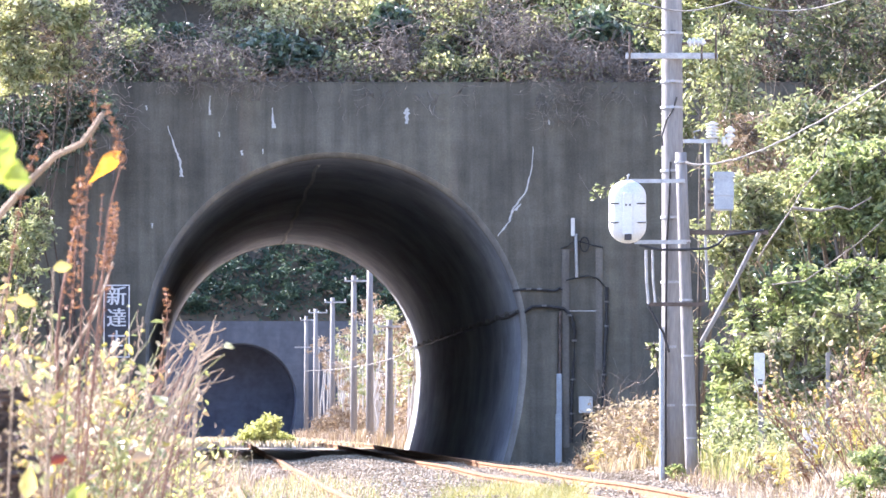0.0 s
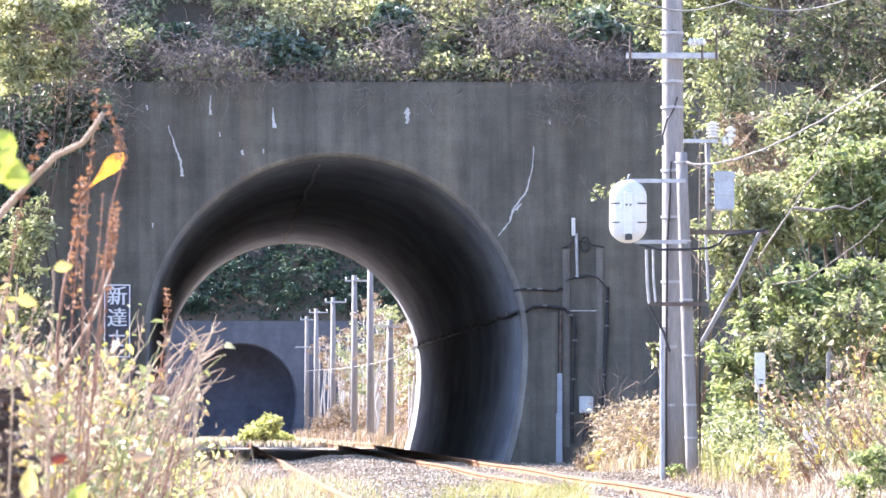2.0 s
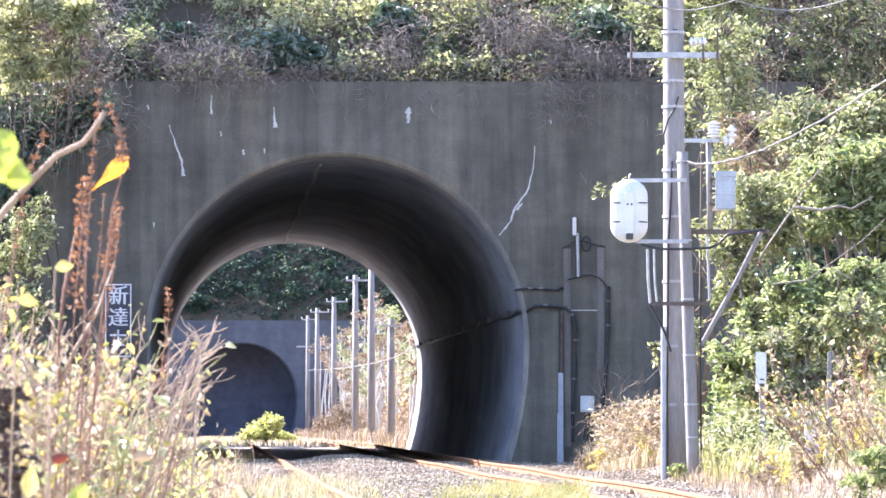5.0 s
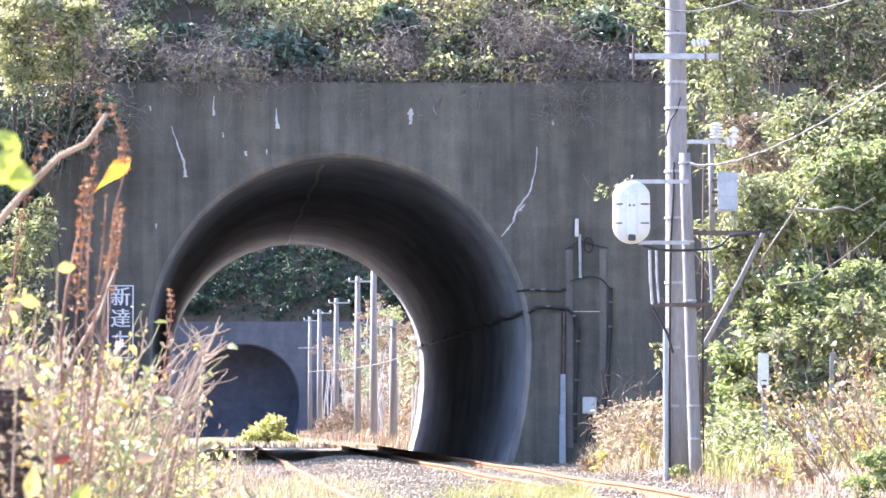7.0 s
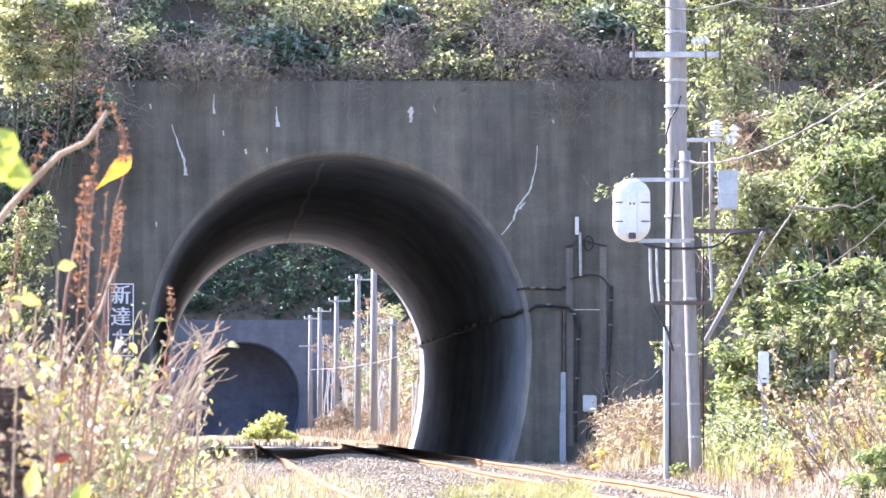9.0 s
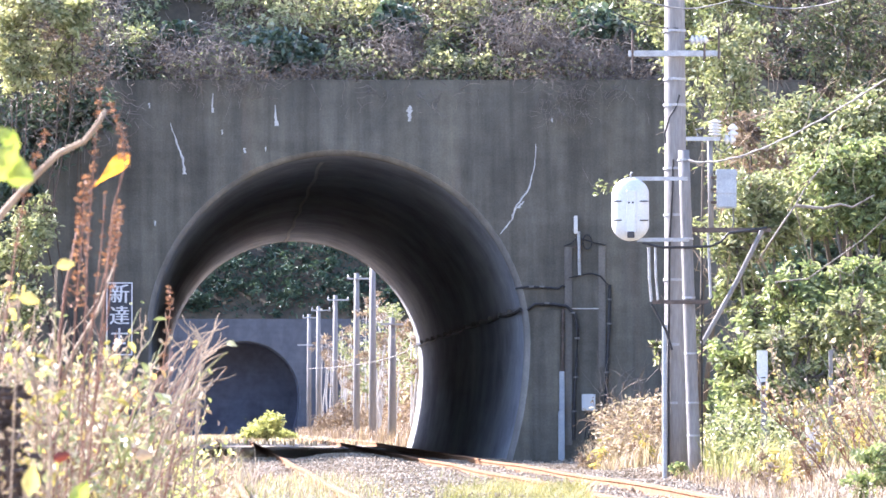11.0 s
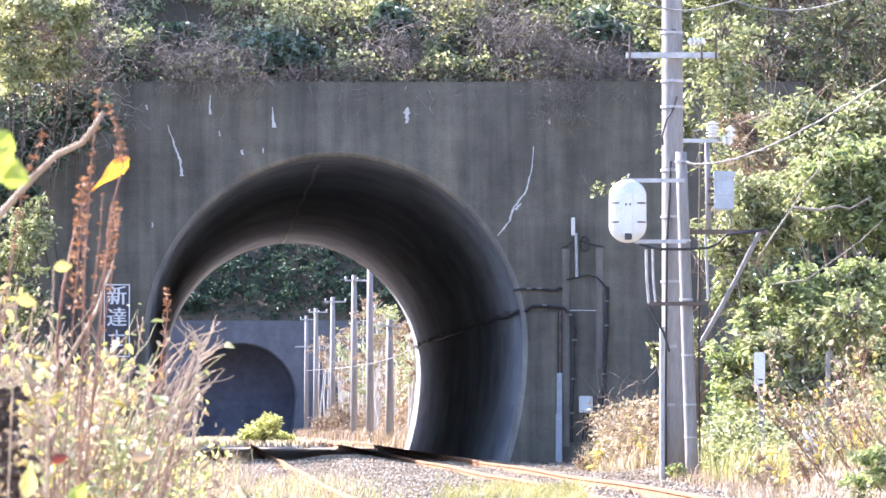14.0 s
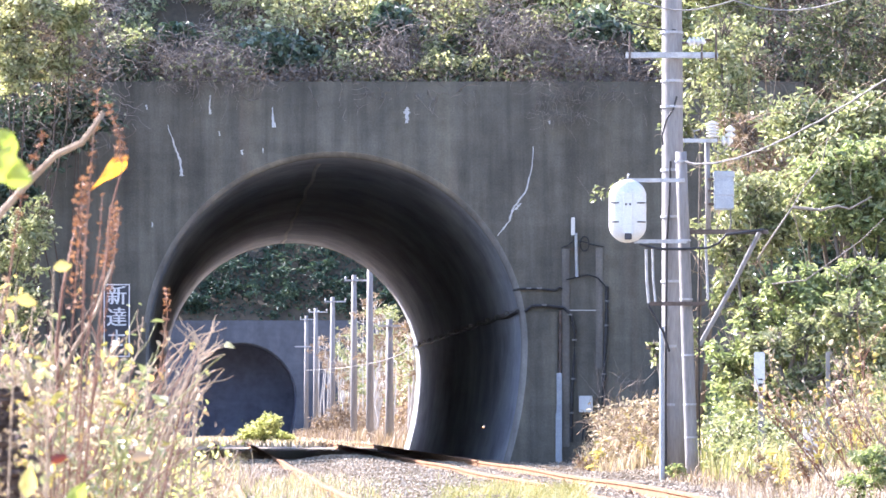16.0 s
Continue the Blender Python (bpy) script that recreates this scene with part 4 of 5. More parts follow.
# patches along the lip, as (x, z, half width, half height)
TWIGS = ((-5.36, 8.25, 1.06, 0.53), (-7.72, 8.5, 0.7, 0.8), (-0.99, 8.43, 0.6, 0.55), (1.7, 8.6, 1.3, 0.7), (3.14, 8.13, 0.85, 0.5))
BROAD = ((-3.35, 8.43, 0.9, 0.55), (-1.0, 9.08, 0.5, 0.5), (3.26, 8.9, 0.6, 0.5), (-5.6, 8.78, 0.4, 0.3), (-6.9, 8.2, 0.5, 0.4))
# left bare of leaves to read as a dark shaded spot
HOLLOW = ((-5.45, 9.2, 0.65, 0.5),)


def within(p, patches):
    ragged = 0.35 * noise2(p[:, 0], p[:, 2], 1.6, 8.0)
    return np.any([((p[:, 0] - x) / w) ** 2 + ((p[:, 2] - z) / h) ** 2 + ragged < 1 for x, z, w, h in patches], axis=0)


def thinned(p, twigs, broad, low=0.0):
    """Drops these shares of the leaves in the twiggy, the broad-leaved patches and close over the wall, and all in the hollow."""
    drop = np.where(within(p, TWIGS), twigs, 0.0)
    drop = np.maximum(drop, np.where(within(p, BROAD), broad, 0.0))
    drop = np.maximum(drop, np.where(within(p, HOLLOW), 1.0, 0.0))
    # fewer leaves low down imitate the strip of shade above the wall
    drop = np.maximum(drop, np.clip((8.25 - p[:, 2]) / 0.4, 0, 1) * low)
    return p[rng.uniform(0, 1, len(p)) >= drop]


undergrowth("hillside_scrub", thinned(lip(34000, -13, 10, 0.5, 0.0, high=1.3), 0.65, 0.2), 0.12, "leaf_dark", "dense dark green leafy scrub on the hill above the portal")
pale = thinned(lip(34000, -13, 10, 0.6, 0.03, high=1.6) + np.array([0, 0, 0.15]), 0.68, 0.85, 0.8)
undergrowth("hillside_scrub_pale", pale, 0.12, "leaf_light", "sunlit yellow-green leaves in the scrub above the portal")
undergrowth("hillside_bright_leaves", thinned(np.concatenate([lip(22000, -4.9, 1.0, 0.8, -0.08, 3.0, 1.5), lip(8000, 1.6, 3.6, 0.9, 0.05, 3.0, 1.3)]), 0.7, 0.8, 0.85), 0.11, "leaf_sun", "leaves in the scrub above the portal, lightened as if sunlit")
undergrowth("hillside_dead_leaves", thinned(lip(46000, -13, 10, 0.45, -0.06, high=1.25), 0.15, 0.75, 0.2), 0.085, "leaf_brown", "withered brown leaves among the scrub")
pts = []
for x, z, w, h in BROAD:
    pts.append(clump_points((x, 100.55 + max(0, z - 8.0) * 0.9, z), (w * 0.85, 0.35, h * 0.85), int(1500 * w * h + 250), 18))
undergrowth("hillside_broad_leaves", np.concatenate(pts), 0.16, "leaf_teal", "broad blue-green leaves of ivy and shrubs above the portal", 0.8)
x, y = rng.uniform(-13, 10, 16000), rng.uniform(100.4, 105.5, 16000)
p = np.stack([x, y, hill(x, y) + rng.uniform(0, 0.35, 16000)], -1)
undergrowth("hillside_litter", p[~within(p, HOLLOW)], 0.10, "leaf_brown", "brown leaf litter and dead twigs on the hillside")
pts = []
for x, z, w, h in TWIGS:
    m = int(380 * w * h) + 40
    pts.append(np.stack([x + rng.normal(size=m) * w * 0.5, 100.2 + np.maximum(z - 8.0, 0) * 0.9 + rng.uniform(-0.2, 0.5, m), z + rng.normal(size=m) * h * 0.5], -1))
p = np.concatenate(pts)
p = np.concatenate([lip(7000, -12, 9, 0.45, -0.04, 2.6, 1.2), p])
vines("dry_vines", p, rng.normal(size=p.shape) + np.array([0, -0.55, 0.12]), 0.85, 0.0095, "vine", "tangled grey-brown dry vines and bare twigs above the portal")
p = p[-900:]
p = p[rng.integers(0, len(p), 180)]
vines("pale_twigs", p + np.array([0, -0.3, 0]), rng.normal(size=p.shape) * np.array([1, 0.3, 0.8]), 0.7, 0.009, "vine", "sunlit bare twigs standing out of the thicket", 0.3, 0.1)
n = 170
p = np.stack([rng.uniform(-8, 4.5, n), np.full(n, 99.9) - rng.uniform(0, 0.15, n), 7.8 + rng.uniform(0, 0.4, n)], -1)
vines("hanging_vines", p, np.stack([rng.normal(size=n) * 0.9, np.full(n, -0.15), np.full(n, -0.6)], -1), 0.32, 0.006, "vine", "thin dry vines hanging over the wall's top edge", 0.35, 0.15)
n = 130
p = np.stack([rng.uniform(1.9, 3.0, n), np.full(n, 99.9) - rng.uniform(0, 0.2, n), rng.uniform(6.9, 7.9, n)], -1)
vines("vine_patch", p, rng.normal(size=(n, 3)) * np.array([1, 0.2, 0.6]) + np.array([0, -0.1, -0.4]), 0.5, 0.006, "vine", "patch of dry brown vine hanging on the wall", 0.5, 0.1)
p = np.stack([rng.uniform(-5.8, -3.6, 260), np.full(260, 99.9) - rng.uniform(0, 0.25, 260), rng.uniform(7.6, 8.5, 260)], -1)
vines("vine_patch_lower", p, rng.normal(size=(260, 3)) * np.array([1, 0.2, 0.6]) + np.array([0, -0.1, -0.2]), 0.6, 0.007, "vine", "grey-brown dry vines bulging over the wall's edge", 0.5, 0.1)
# far up the slope
x, y = rng.uniform(-25, 25, 16000), rng.uniform(104, 126, 16000)
undergrowth("hilltop_scrub", np.stack([x, y, hill(x, y) + rng.uniform(0, 1.6, 16000)], -1), 0.3, "leaf_dark", "dark leafy scrub up the hillside")

# left of the portal: tall evergreen shrubs against the wall; crown clumps as (x, z, radius across, radius up)
def tree(kind, x, y, clumps, n, size, mat, label, category, group, bark="bark", twigs=45, r=0.06):
    z0 = on_ground(x, y)
    cl = [(cx - x, rng.uniform(-0.3, 0.3), cz - z0, rx, rx * 0.8, rz) for cx, cz, rx, rz in clumps]
    return shrub(kind, (x, y, z0 - 0.05), cl, n, size, mat, label, bark, twigs, category, group, r)


for x, y, cl, n, size, mat, lab in (
        (-7.5, 98.7, [(-7.4, 7.2, 0.7, 0.6), (-8.4, 6.9, 0.7, 0.5), (-8.8, 5.9, 0.6, 0.6), (-8.0, 6.3, 0.5, 0.4), (-8.6, 5.0, 0.5, 0.5), (-7.4, 6.7, 0.4, 0.4)], 6000, 0.15, "leaf_teal", "tall dark evergreen shrub against the portal's end"),
        (-8.6, 97.0, [(-8.7, 8.5, 0.5, 0.7), (-8.5, 7.8, 0.45, 0.45), (-8.3, 9.2, 0.5, 0.4), (-7.4, 8.9, 0.5, 0.5), (-7.7, 8.0, 0.4, 0.35)], 5000, 0.13, "leaf_sun", "shrub beside the portal, its leaves lightened as if sunlit"),
        (-8.6, 95.2, [(-8.1, 4.5, 0.5, 0.55), (-8.5, 3.9, 0.5, 0.5), (-8.3, 3.0, 0.6, 0.6), (-7.9, 4.9, 0.3, 0.25)], 2600, 0.12, "leaf_light", "light green shrub with pale twigs by the wall"),
        (-10.4, 99.0, [(-10.2, 4.0, 1.5, 1.8), (-10.0, 6.4, 1.2, 1.3), (-10.3, 1.6, 1.5, 1.4)], 8000, 0.13, "leaf_dark", "dark leafy shrub on the bank by the portal")):
    tree("shrub", x, y, cl, n, size, mat, lab, "shrub", "shrubs by the portal", "snag", twigs=60, r=0.026)
p = np.stack([rng.uniform(-9.0, -6.4, 420), 98.0 + rng.uniform(-0.4, 0.8, 420), rng.uniform(6.2, 9.3, 420)], -1)
q = np.stack([-7.65 + rng.normal(size=240) * 0.33, 97.2 + rng.uniform(-0.3, 0.5, 240), 8.55 + rng.normal(size=240) * 0.45], -1)
p = np.concatenate([p, q])
vines("shrub_vines", p, rng.normal(size=p.shape) + np.array([0, -0.3, 0]), 0.9, 0.010, "vine", "grey-brown dry vines over the evergreen shrubs")

p = clump_points((-7.7, 98.0, 8.2), (1.0, 0.6, 1.1), 1500, 10)
undergrowth("shrub_dead_leaves", p, 0.085, "leaf_brown", "withered brown leaves caught in the shrubs beside the portal")
# evergreens added on the hill, mostly above the view, to shade the lip
for x, y, z0, cl, n in ((-9.2, 104.2, 9.9, [(-9.0, 11.2, 1.2, 1.0), (-8.2, 12.2, 1.2, 1.0), (-9.6, 12.8, 1.3, 1.2), (-8.6, 10.4, 0.8, 0.6), (-7.6, 11.0, 0.9, 0.7), (-7.5, 12.2, 1.0, 0.8)], 8200),
                        (5.6, 101.8, 8.3, [(5.4, 11.4, 1.1, 0.9), (6.4, 12.2, 1.3, 1.1), (5.8, 13.3, 1.2, 1.0), (7.2, 11.2, 0.9, 0.8)], 5200)):
    cl = [(cx - x, rng.uniform(-0.3, 0.3), cz - z0, rx, rx, rz) for cx, cz, rx, rz in cl]
    shrub("shade_tree", (x, y, z0 - 0.1), cl, n, 0.17, "leaf_dark", "dark evergreen tree added on the hill to shade the slope over the portal", "bark", 30, "tree", "evergreens on the hill", 0.08)

# right of the portal: sunny young trees on the bank
for x, y, cl, n, size, mat, lab in (
        (5.6, 90.0, [(5.47, 4.6, 0.75, 0.7), (5.8, 5.65, 0.8, 0.7), (5.37, 6.7, 0.6, 0.7), (5.16, 7.75, 0.7, 0.6), (5.9, 3.6, 0.6, 0.5)], 5200, 0.13, "leaf_light", "slender young tree with sparse yellow-green leaves"),
        (6.8, 84.0, [(6.3, 4.5, 0.7, 0.6), (7.1, 4.9, 0.9, 0.7), (6.2, 6.0, 0.6, 0.45), (7.2, 6.0, 0.6, 0.45), (6.7, 5.4, 0.7, 0.5)], 10500, 0.125, "leaf_light", "young tree with pale green leaves in full sun"),
        (4.9, 94.0, [(4.2, 8.7, 0.6, 0.7), (5.0, 7.6, 0.7, 0.7), (5.5, 8.9, 0.8, 0.6), (4.6, 6.4, 0.4, 0.5)], 4800, 0.13, "leaf_light", "sparse yellow-green tree beside the portal"),
        (6.4, 88.0, [(5.8, 4.8, 0.8, 0.8), (6.9, 5.6, 0.8, 0.6), (6.5, 4.0, 0.8, 0.6), (7.6, 5.0, 0.8, 0.8), (5.5, 5.9, 0.5, 0.5)], 6000, 0.11, "leaf_brown", "bush with fading olive-brown leaves on the bank"),
        (7.2, 86.5, [(6.4, 3.5, 0.7, 0.5), (7.0, 3.3, 0.8, 0.6), (7.8, 3.8, 0.9, 0.7), (6.2, 2.8, 0.5, 0.4), (5.7, 3.1, 0.5, 0.4)], 8000, 0.15, "leaf_teal", "dark glossy-leaved shrub on the bank"),
        (5.2, 82.5, [(5.2, 4.5, 0.55, 0.5), (4.9, 3.7, 0.4, 0.5), (5.6, 4.0, 0.5, 0.5), (5.1, 3.0, 0.4, 0.4)], 4200, 0.12, "leaf_light", "slender sunlit tree with yellow-green leaves behind the poles"),
        (7.0, 81.5, [(6.8, 4.4, 0.6, 0.4), (7.4, 4.1, 0.5, 0.4), (6.4, 4.9, 0.5, 0.4), (7.3, 5.0, 0.5, 0.5)], 4800, 0.13, "leaf_green", "leafy sunlit bush high on the bank"),
        (5.6, 79.0, [(4.8, 1.7, 0.5, 0.5), (5.6, 2.2, 0.7, 0.55), (6.5, 2.5, 0.7, 0.55), (5.3, 1.1, 0.6, 0.5), (6.3, 1.5, 0.7, 0.6), (5.0, 2.5, 0.3, 0.3), (6.0, 2.95, 0.35, 0.3), (6.9, 3.1, 0.4, 0.3), (5.6, 2.9, 0.4, 0.3), (6.5, 3.0, 0.4, 0.3)], 11000, 0.13, "leaf_green", "broad-leaved bright green bush on the bank"),
        (5.9, 75.0, [(5.1, 1.9, 0.35, 0.3), (5.7, 2.15, 0.4, 0.3), (6.3, 2.4, 0.4, 0.3), (4.85, 1.3, 0.3, 0.25), (6.6, 1.8, 0.4, 0.3), (5.6, 1.4, 0.35, 0.25)], 3800, 0.11, "leaf_light", "sunlit pale green bush low on the bank"),
        (7.5, 80.0, [(7.3, 2.6, 0.8, 0.7), (7.6, 1.7, 0.8, 0.7)], 6000, 0.13, "leaf_green", "leafy green bush on the bank"),
        (8.6, 96.5, [(8.0, 8.6, 1.0, 0.9), (9.0, 7.6, 1.0, 1.0), (8.0, 6.6, 0.9, 0.8)], 4200, 0.15, "leaf_dark", "dark evergreen tree high on the bank"),
        (4.6, 72.0, [(4.3, 0.4, 0.4, 0.35), (4.9, 0.5, 0.5, 0.4), (5.5, 0.4, 0.4, 0.4)], 3200, 0.10, "leaf_light", "low yellow-green bush on the verge"),
        (3.75, 77.0, [(3.34, 1.95, 0.13, 0.10), (3.42, 1.75, 0.10, 0.08), (3.9, 2.2, 0.3, 0.3)], 260, 0.11, "leaf_light", "small leafy sapling behind the pole")):
    made = tree("young_tree", x, y, cl, n, size, mat, lab, "tree", "trees on the bank", twigs=40)
    if (x, y) == (6.8, 84.0):
        foot = np.array(made.matrix_basis.translation)
        for pts, r in (([(6.6, 83.0, 2.2), (6.0, 80.0, 3.4), (5.63, 78.0, 4.12)], 0.022), ([(5.63, 78.0, 4.18), (6.07, 78.0, 4.13), (6.35, 78.0, 4.2), (6.55, 78.0, 4.15), (6.9, 78.0, 4.35)], 0.03),
                       ([(5.9, 82.0, 2.2), (5.07, 78.0, 3.35), (5.35, 78.0, 3.78), (5.63, 78.0, 4.18), (5.79, 78.0, 4.46), (6.1, 78.0, 4.86), (6.2, 78.0, 5.3)], 0.02),
                       ([(6.3, 82.0, 1.9), (5.31, 78.0, 2.95), (5.83, 78.0, 3.0), (6.15, 78.0, 3.23), (6.71, 78.0, 3.63), (7.1, 78.0, 4.0)], 0.018),
                       ([(6.15, 78.0, 3.23), (6.5, 78.0, 3.05), (6.75, 78.0, 3.3), (7.0, 78.0, 3.4)], 0.01)):
            part("limb", tube(np.array(pts) - foot, np.linspace(r, r * 0.4, len(pts)), 7), M["limb"], made, "bare pale limb", True)
for x, y, cl, n, size, mat, lab in (
        (4.97, 56.0, [(4.95, 0.35, 0.22, 0.2), (5.15, 0.2, 0.2, 0.2), (4.85, 0.05, 0.2, 0.15)], 1300, 0.075, "leaf_green", "small bright green bush beside the ballast"),
        (3.46, 73.2, [(3.45, 0.08, 0.14, 0.1), (3.58, 0.05, 0.12, 0.08)], 260, 0.08, "leaf_green", "tuft of fresh green leaves at the pole's foot")):
    tree("low_bush", x, y, cl, n, size, mat, lab, "bush", "low bushes by the ballast", "stem", 5, 0.008)
x = rng.uniform(3.6, 14, 24000)
y = rng.uniform(78, 100, 24000)
keep = x - line_x(y) > 6.8
x, y = x[keep], y[keep]
undergrowth("bank_scrub", np.stack([x, y, ground_z(x, y) + rng.uniform(0, 1, len(x)) ** 1.4 * 0.9], -1), 0.14, "leaf_green", "mixed green scrub covering the bank")
p = np.stack([rng.uniform(4.4, 9.0, 260), rng.uniform(80, 95, 260), rng.uniform(1.2, 6.3, 260)], -1)
vines("bank_vines", p, rng.normal(size=p.shape) * np.array([0.7, 0.7, 0.4]) + np.array([0.3, 0, 0.8]), 1.5, 0.0065, "stem", "pale bare twigs through the trees on the bank", 0.14, 0.0)
p = np.stack([rng.uniform(6.0, 10.0, 430), rng.uniform(92, 96, 430), rng.uniform(6.8, 9.8, 430)], -1)
vines("dead_twigs", p, rng.normal(size=p.shape), 1.1, 0.007, "snag", "brown dead twigs high on the bank", 0.35, 0.02)

def weed(at, lean, h, n, size, leaf, stem, label, r0=0.008, group="weeds by the near track", sides=9, spread=0.6, crook=0.1):
    t = thing("tall_weed", at, label, "weed", group)
    pts, ways = [], []
    main = curl((0, 0, -0.1), (lean, rng.normal() * 0.1, 1), h, 8, crook)
    part("stem", tube(main, np.linspace(r0, 0.003, 9), 5), M[stem], t, smooth=True)
    for _ in range(sides):
        k = rng.integers(2, 8)
        side = curl(main[k], (rng.normal() * spread + lean * 0.7, rng.normal() * 0.5, 1), h * rng.uniform(0.2, 0.42), 5, 0.15)
        part("side_stem", tube(side, np.linspace(r0 * 0.5, 0.002, 6), 4), M[stem], t, smooth=True)
        for q in side[1:]:
            pts.append(q)
            ways.append(rng.normal(size=3) * 0.7 + np.array([0.2, 0, 0.1]))
    pts, ways = np.array(pts), np.array(ways)
    idx = rng.integers(0, len(pts), n)
    s = Soup()
    add_leaves(s, pts[idx] + rng.normal(size=(n, 3)) * 0.02, size * np.clip(np.exp(rng.normal(size=n) * 0.42 - 0.12), 0.35, 2.2), 0.5, 0.25, 0.5, ways[idx] + rng.normal(size=(n, 3)) * 0.5)
    part("leaves", s, M[leaf], t)
    return t


x = rng.uniform(-30, -9.5, 16000)
y = rng.uniform(50, 100, 16000)
undergrowth("left_bank_scrub", np.stack([x, y, ground_z(x, y) + rng.uniform(0, 1, 16000) ** 1.5 * 0.8], -1), 0.28, "leaf_dark", "dark leafy scrub covering the left bank")
# dry weeds at the wall's foot and along the right verge
def weeds(name, x0, x1, y0, y1, n, height, mat, label, width=0.02, lean=0.45):
    x, y = rng.uniform(x0, x1, n), rng.uniform(y0, y1, n)
    k = 0.6 + 0.7 * (noise2(x, y, 0.9, 5.0) + 0.4)
    s = Soup()
    add_blades(s, np.stack([x, y, ground_z(x, y) - 0.02], -1), height * np.clip(k, 0.15, 1.5), width, lean)
    return tagged(part(name, s, M[mat]), label, "weeds", kind="stuff")


weeds("dry_weeds", 2.65, 4.1, 84, 94, 1500, 0.5, "straw", "tall straw-coloured dry weeds at the wall's foot", 0.025)
p = np.stack([rng.uniform(2.8, 4.1, 700), rng.uniform(85, 93, 700), rng.uniform(0, 1, 700) ** 1.5 * 1.0], -1)
vines("weed_tangle", p, rng.normal(size=p.shape) + np.array([0, 0, 0.4]), 0.6, 0.008, "stem", "tangle of pale dry stalks at the wall's foot", 0.4)
p = np.stack([rng.uniform(3.0, 4.0, 46), rng.uniform(93, 97, 46), rng.uniform(0.8, 1.5, 46)], -1)
vines("bare_twigs", p, rng.normal(size=p.shape) * 0.4 + np.array([0, 0, 1]), 0.8, 0.007, "vine", "thin bare twigs before the concrete wall", 0.2, 0.0)
weeds("dry_weeds_low", 3.4, 8.5, 50, 78, 2600, 0.24, "straw", "dry straw-coloured grass along the track side", 0.018)
weeds("brown_weeds", 3.4, 8.5, 50, 78, 4200, 0.32, "leaf_brown", "withered brown grass along the track side", 0.016, 0.6)
weeds("green_weeds", 3.9, 8.0, 66, 78, 3500, 0.6, "grass", "yellow-green weeds along the track side", 0.025)


def stump(at, r, h):
    """A broken, fluted stump with a splintered top."""
    t = thing("tree_stump", at, "weathered red-brown broken stump among dry weeds", "stump")
    s, m, k = Soup(), 28, 7
    a = np.arange(m) * 2 * math.pi / m
    flute = 1 + 0.10 * np.sin(a * 7) + rng.normal(size=m) * 0.05
    crown = rng.uniform(0.72, 1.1, m)
    v = [(math.cos(b) * r * f * (1.25 - 0.3 * min(z * 2, 1)), math.sin(b) * r * f * (1.25 - 0.3 * min(z * 2, 1)), h * z * (c if z > 0.7 else 1)) for z in np.linspace(0, 1, k) for b, f, c in zip(a, flute, crown)]
    v += [(math.cos(b) * r * 0.7, math.sin(b) * r * 0.7, h * 0.55) for b in a] + [(0, 0, h * 0.55)]
    q = [(i * m + j, i * m + (j + 1) % m, (i + 1) * m + (j + 1) % m, (i + 1) * m + j) for i in range(k) for j in range(m)]
    s.add(v, tris=[(k * m + j, k * m + (j + 1) % m, (k + 1) * m) for j in range(m)], quads=q)
    part("trunk", s, M["red_stem"], t)
    for _ in range(9):
        b = rng.uniform(0, 6.28)
        c = np.array([math.cos(b) * r * 0.9, math.sin(b) * r * 0.9, h * 0.8])
        part("splinter", tube([c - np.array([0, 0, 0.1]), c + np.array([rng.normal() * 0.03, 0, rng.uniform(0.04, 0.12)])], [0.02, 0.006], 5), M["red_stem"], t)


stump((3.38, 86.6, -0.32), 0.15, 0.68)
x, y = rng.uniform(2.75, 4.1, 2600), rng.uniform(85, 93, 2600)
undergrowth("dry_weed_leaves", np.stack([x, y, ground_z(x, y) + rng.uniform(0, 1, 2600) ** 2.2 * 1.2], -1), 0.10, "straw", "withered straw-pale leaves on the weeds")
x, y = rng.uniform(4.0, 8.0, 4200), rng.uniform(66, 78, 4200)
undergrowth("verge_leaves", np.stack([x, y, ground_z(x, y) + rng.uniform(0.05, 0.9, 4200)], -1), 0.09, "leaf_light", "yellow-green leaves of low weeds on the verge")
weeds("track_grass", -4.2, 1.2, 46, 66, 4200, 0.2, "grass", "short yellow-green grass growing on the track bed", 0.012)
weeds("track_straw", -5.5, -0.6, 46, 70, 3000, 0.16, "straw", "dry straw on the overgrown left track", 0.012)
weeds("tall_track_weeds", -4.4, -2.3, 46, 64, 1300, 0.5, "leaf_brown", "tall withered grass standing over the left rail", 0.012, 0.7)
weeds("track_withered_grass", -5.5, -0.2, 46, 72, 3600, 0.18, "leaf_brown", "withered brown grass on the overgrown left track", 0.012, 0.7)
weeds("tall_track_grass", -4.4, -2.5, 46, 64, 800, 0.5, "grass", "tall yellow-green grass standing over the left rail", 0.012, 0.7)
weeds("moss_grass", 0.0, 1.5, 47, 55, 7500, 0.22, "moss", "mossy low grass between the rails", 0.012, 0.8)

# beyond the tunnel
y = rng.uniform(156, 186, 3000)
x = line_x(y) - rng.uniform(5.6, 14, 3000)
undergrowth("shade_bank_scrub", np.stack([x, y, ground_z(x, y) + rng.uniform(0, 0.8, 3000)], -1), 0.3, "leaf_dark", "dark leafy scrub on the added shading bank beyond the tunnel")
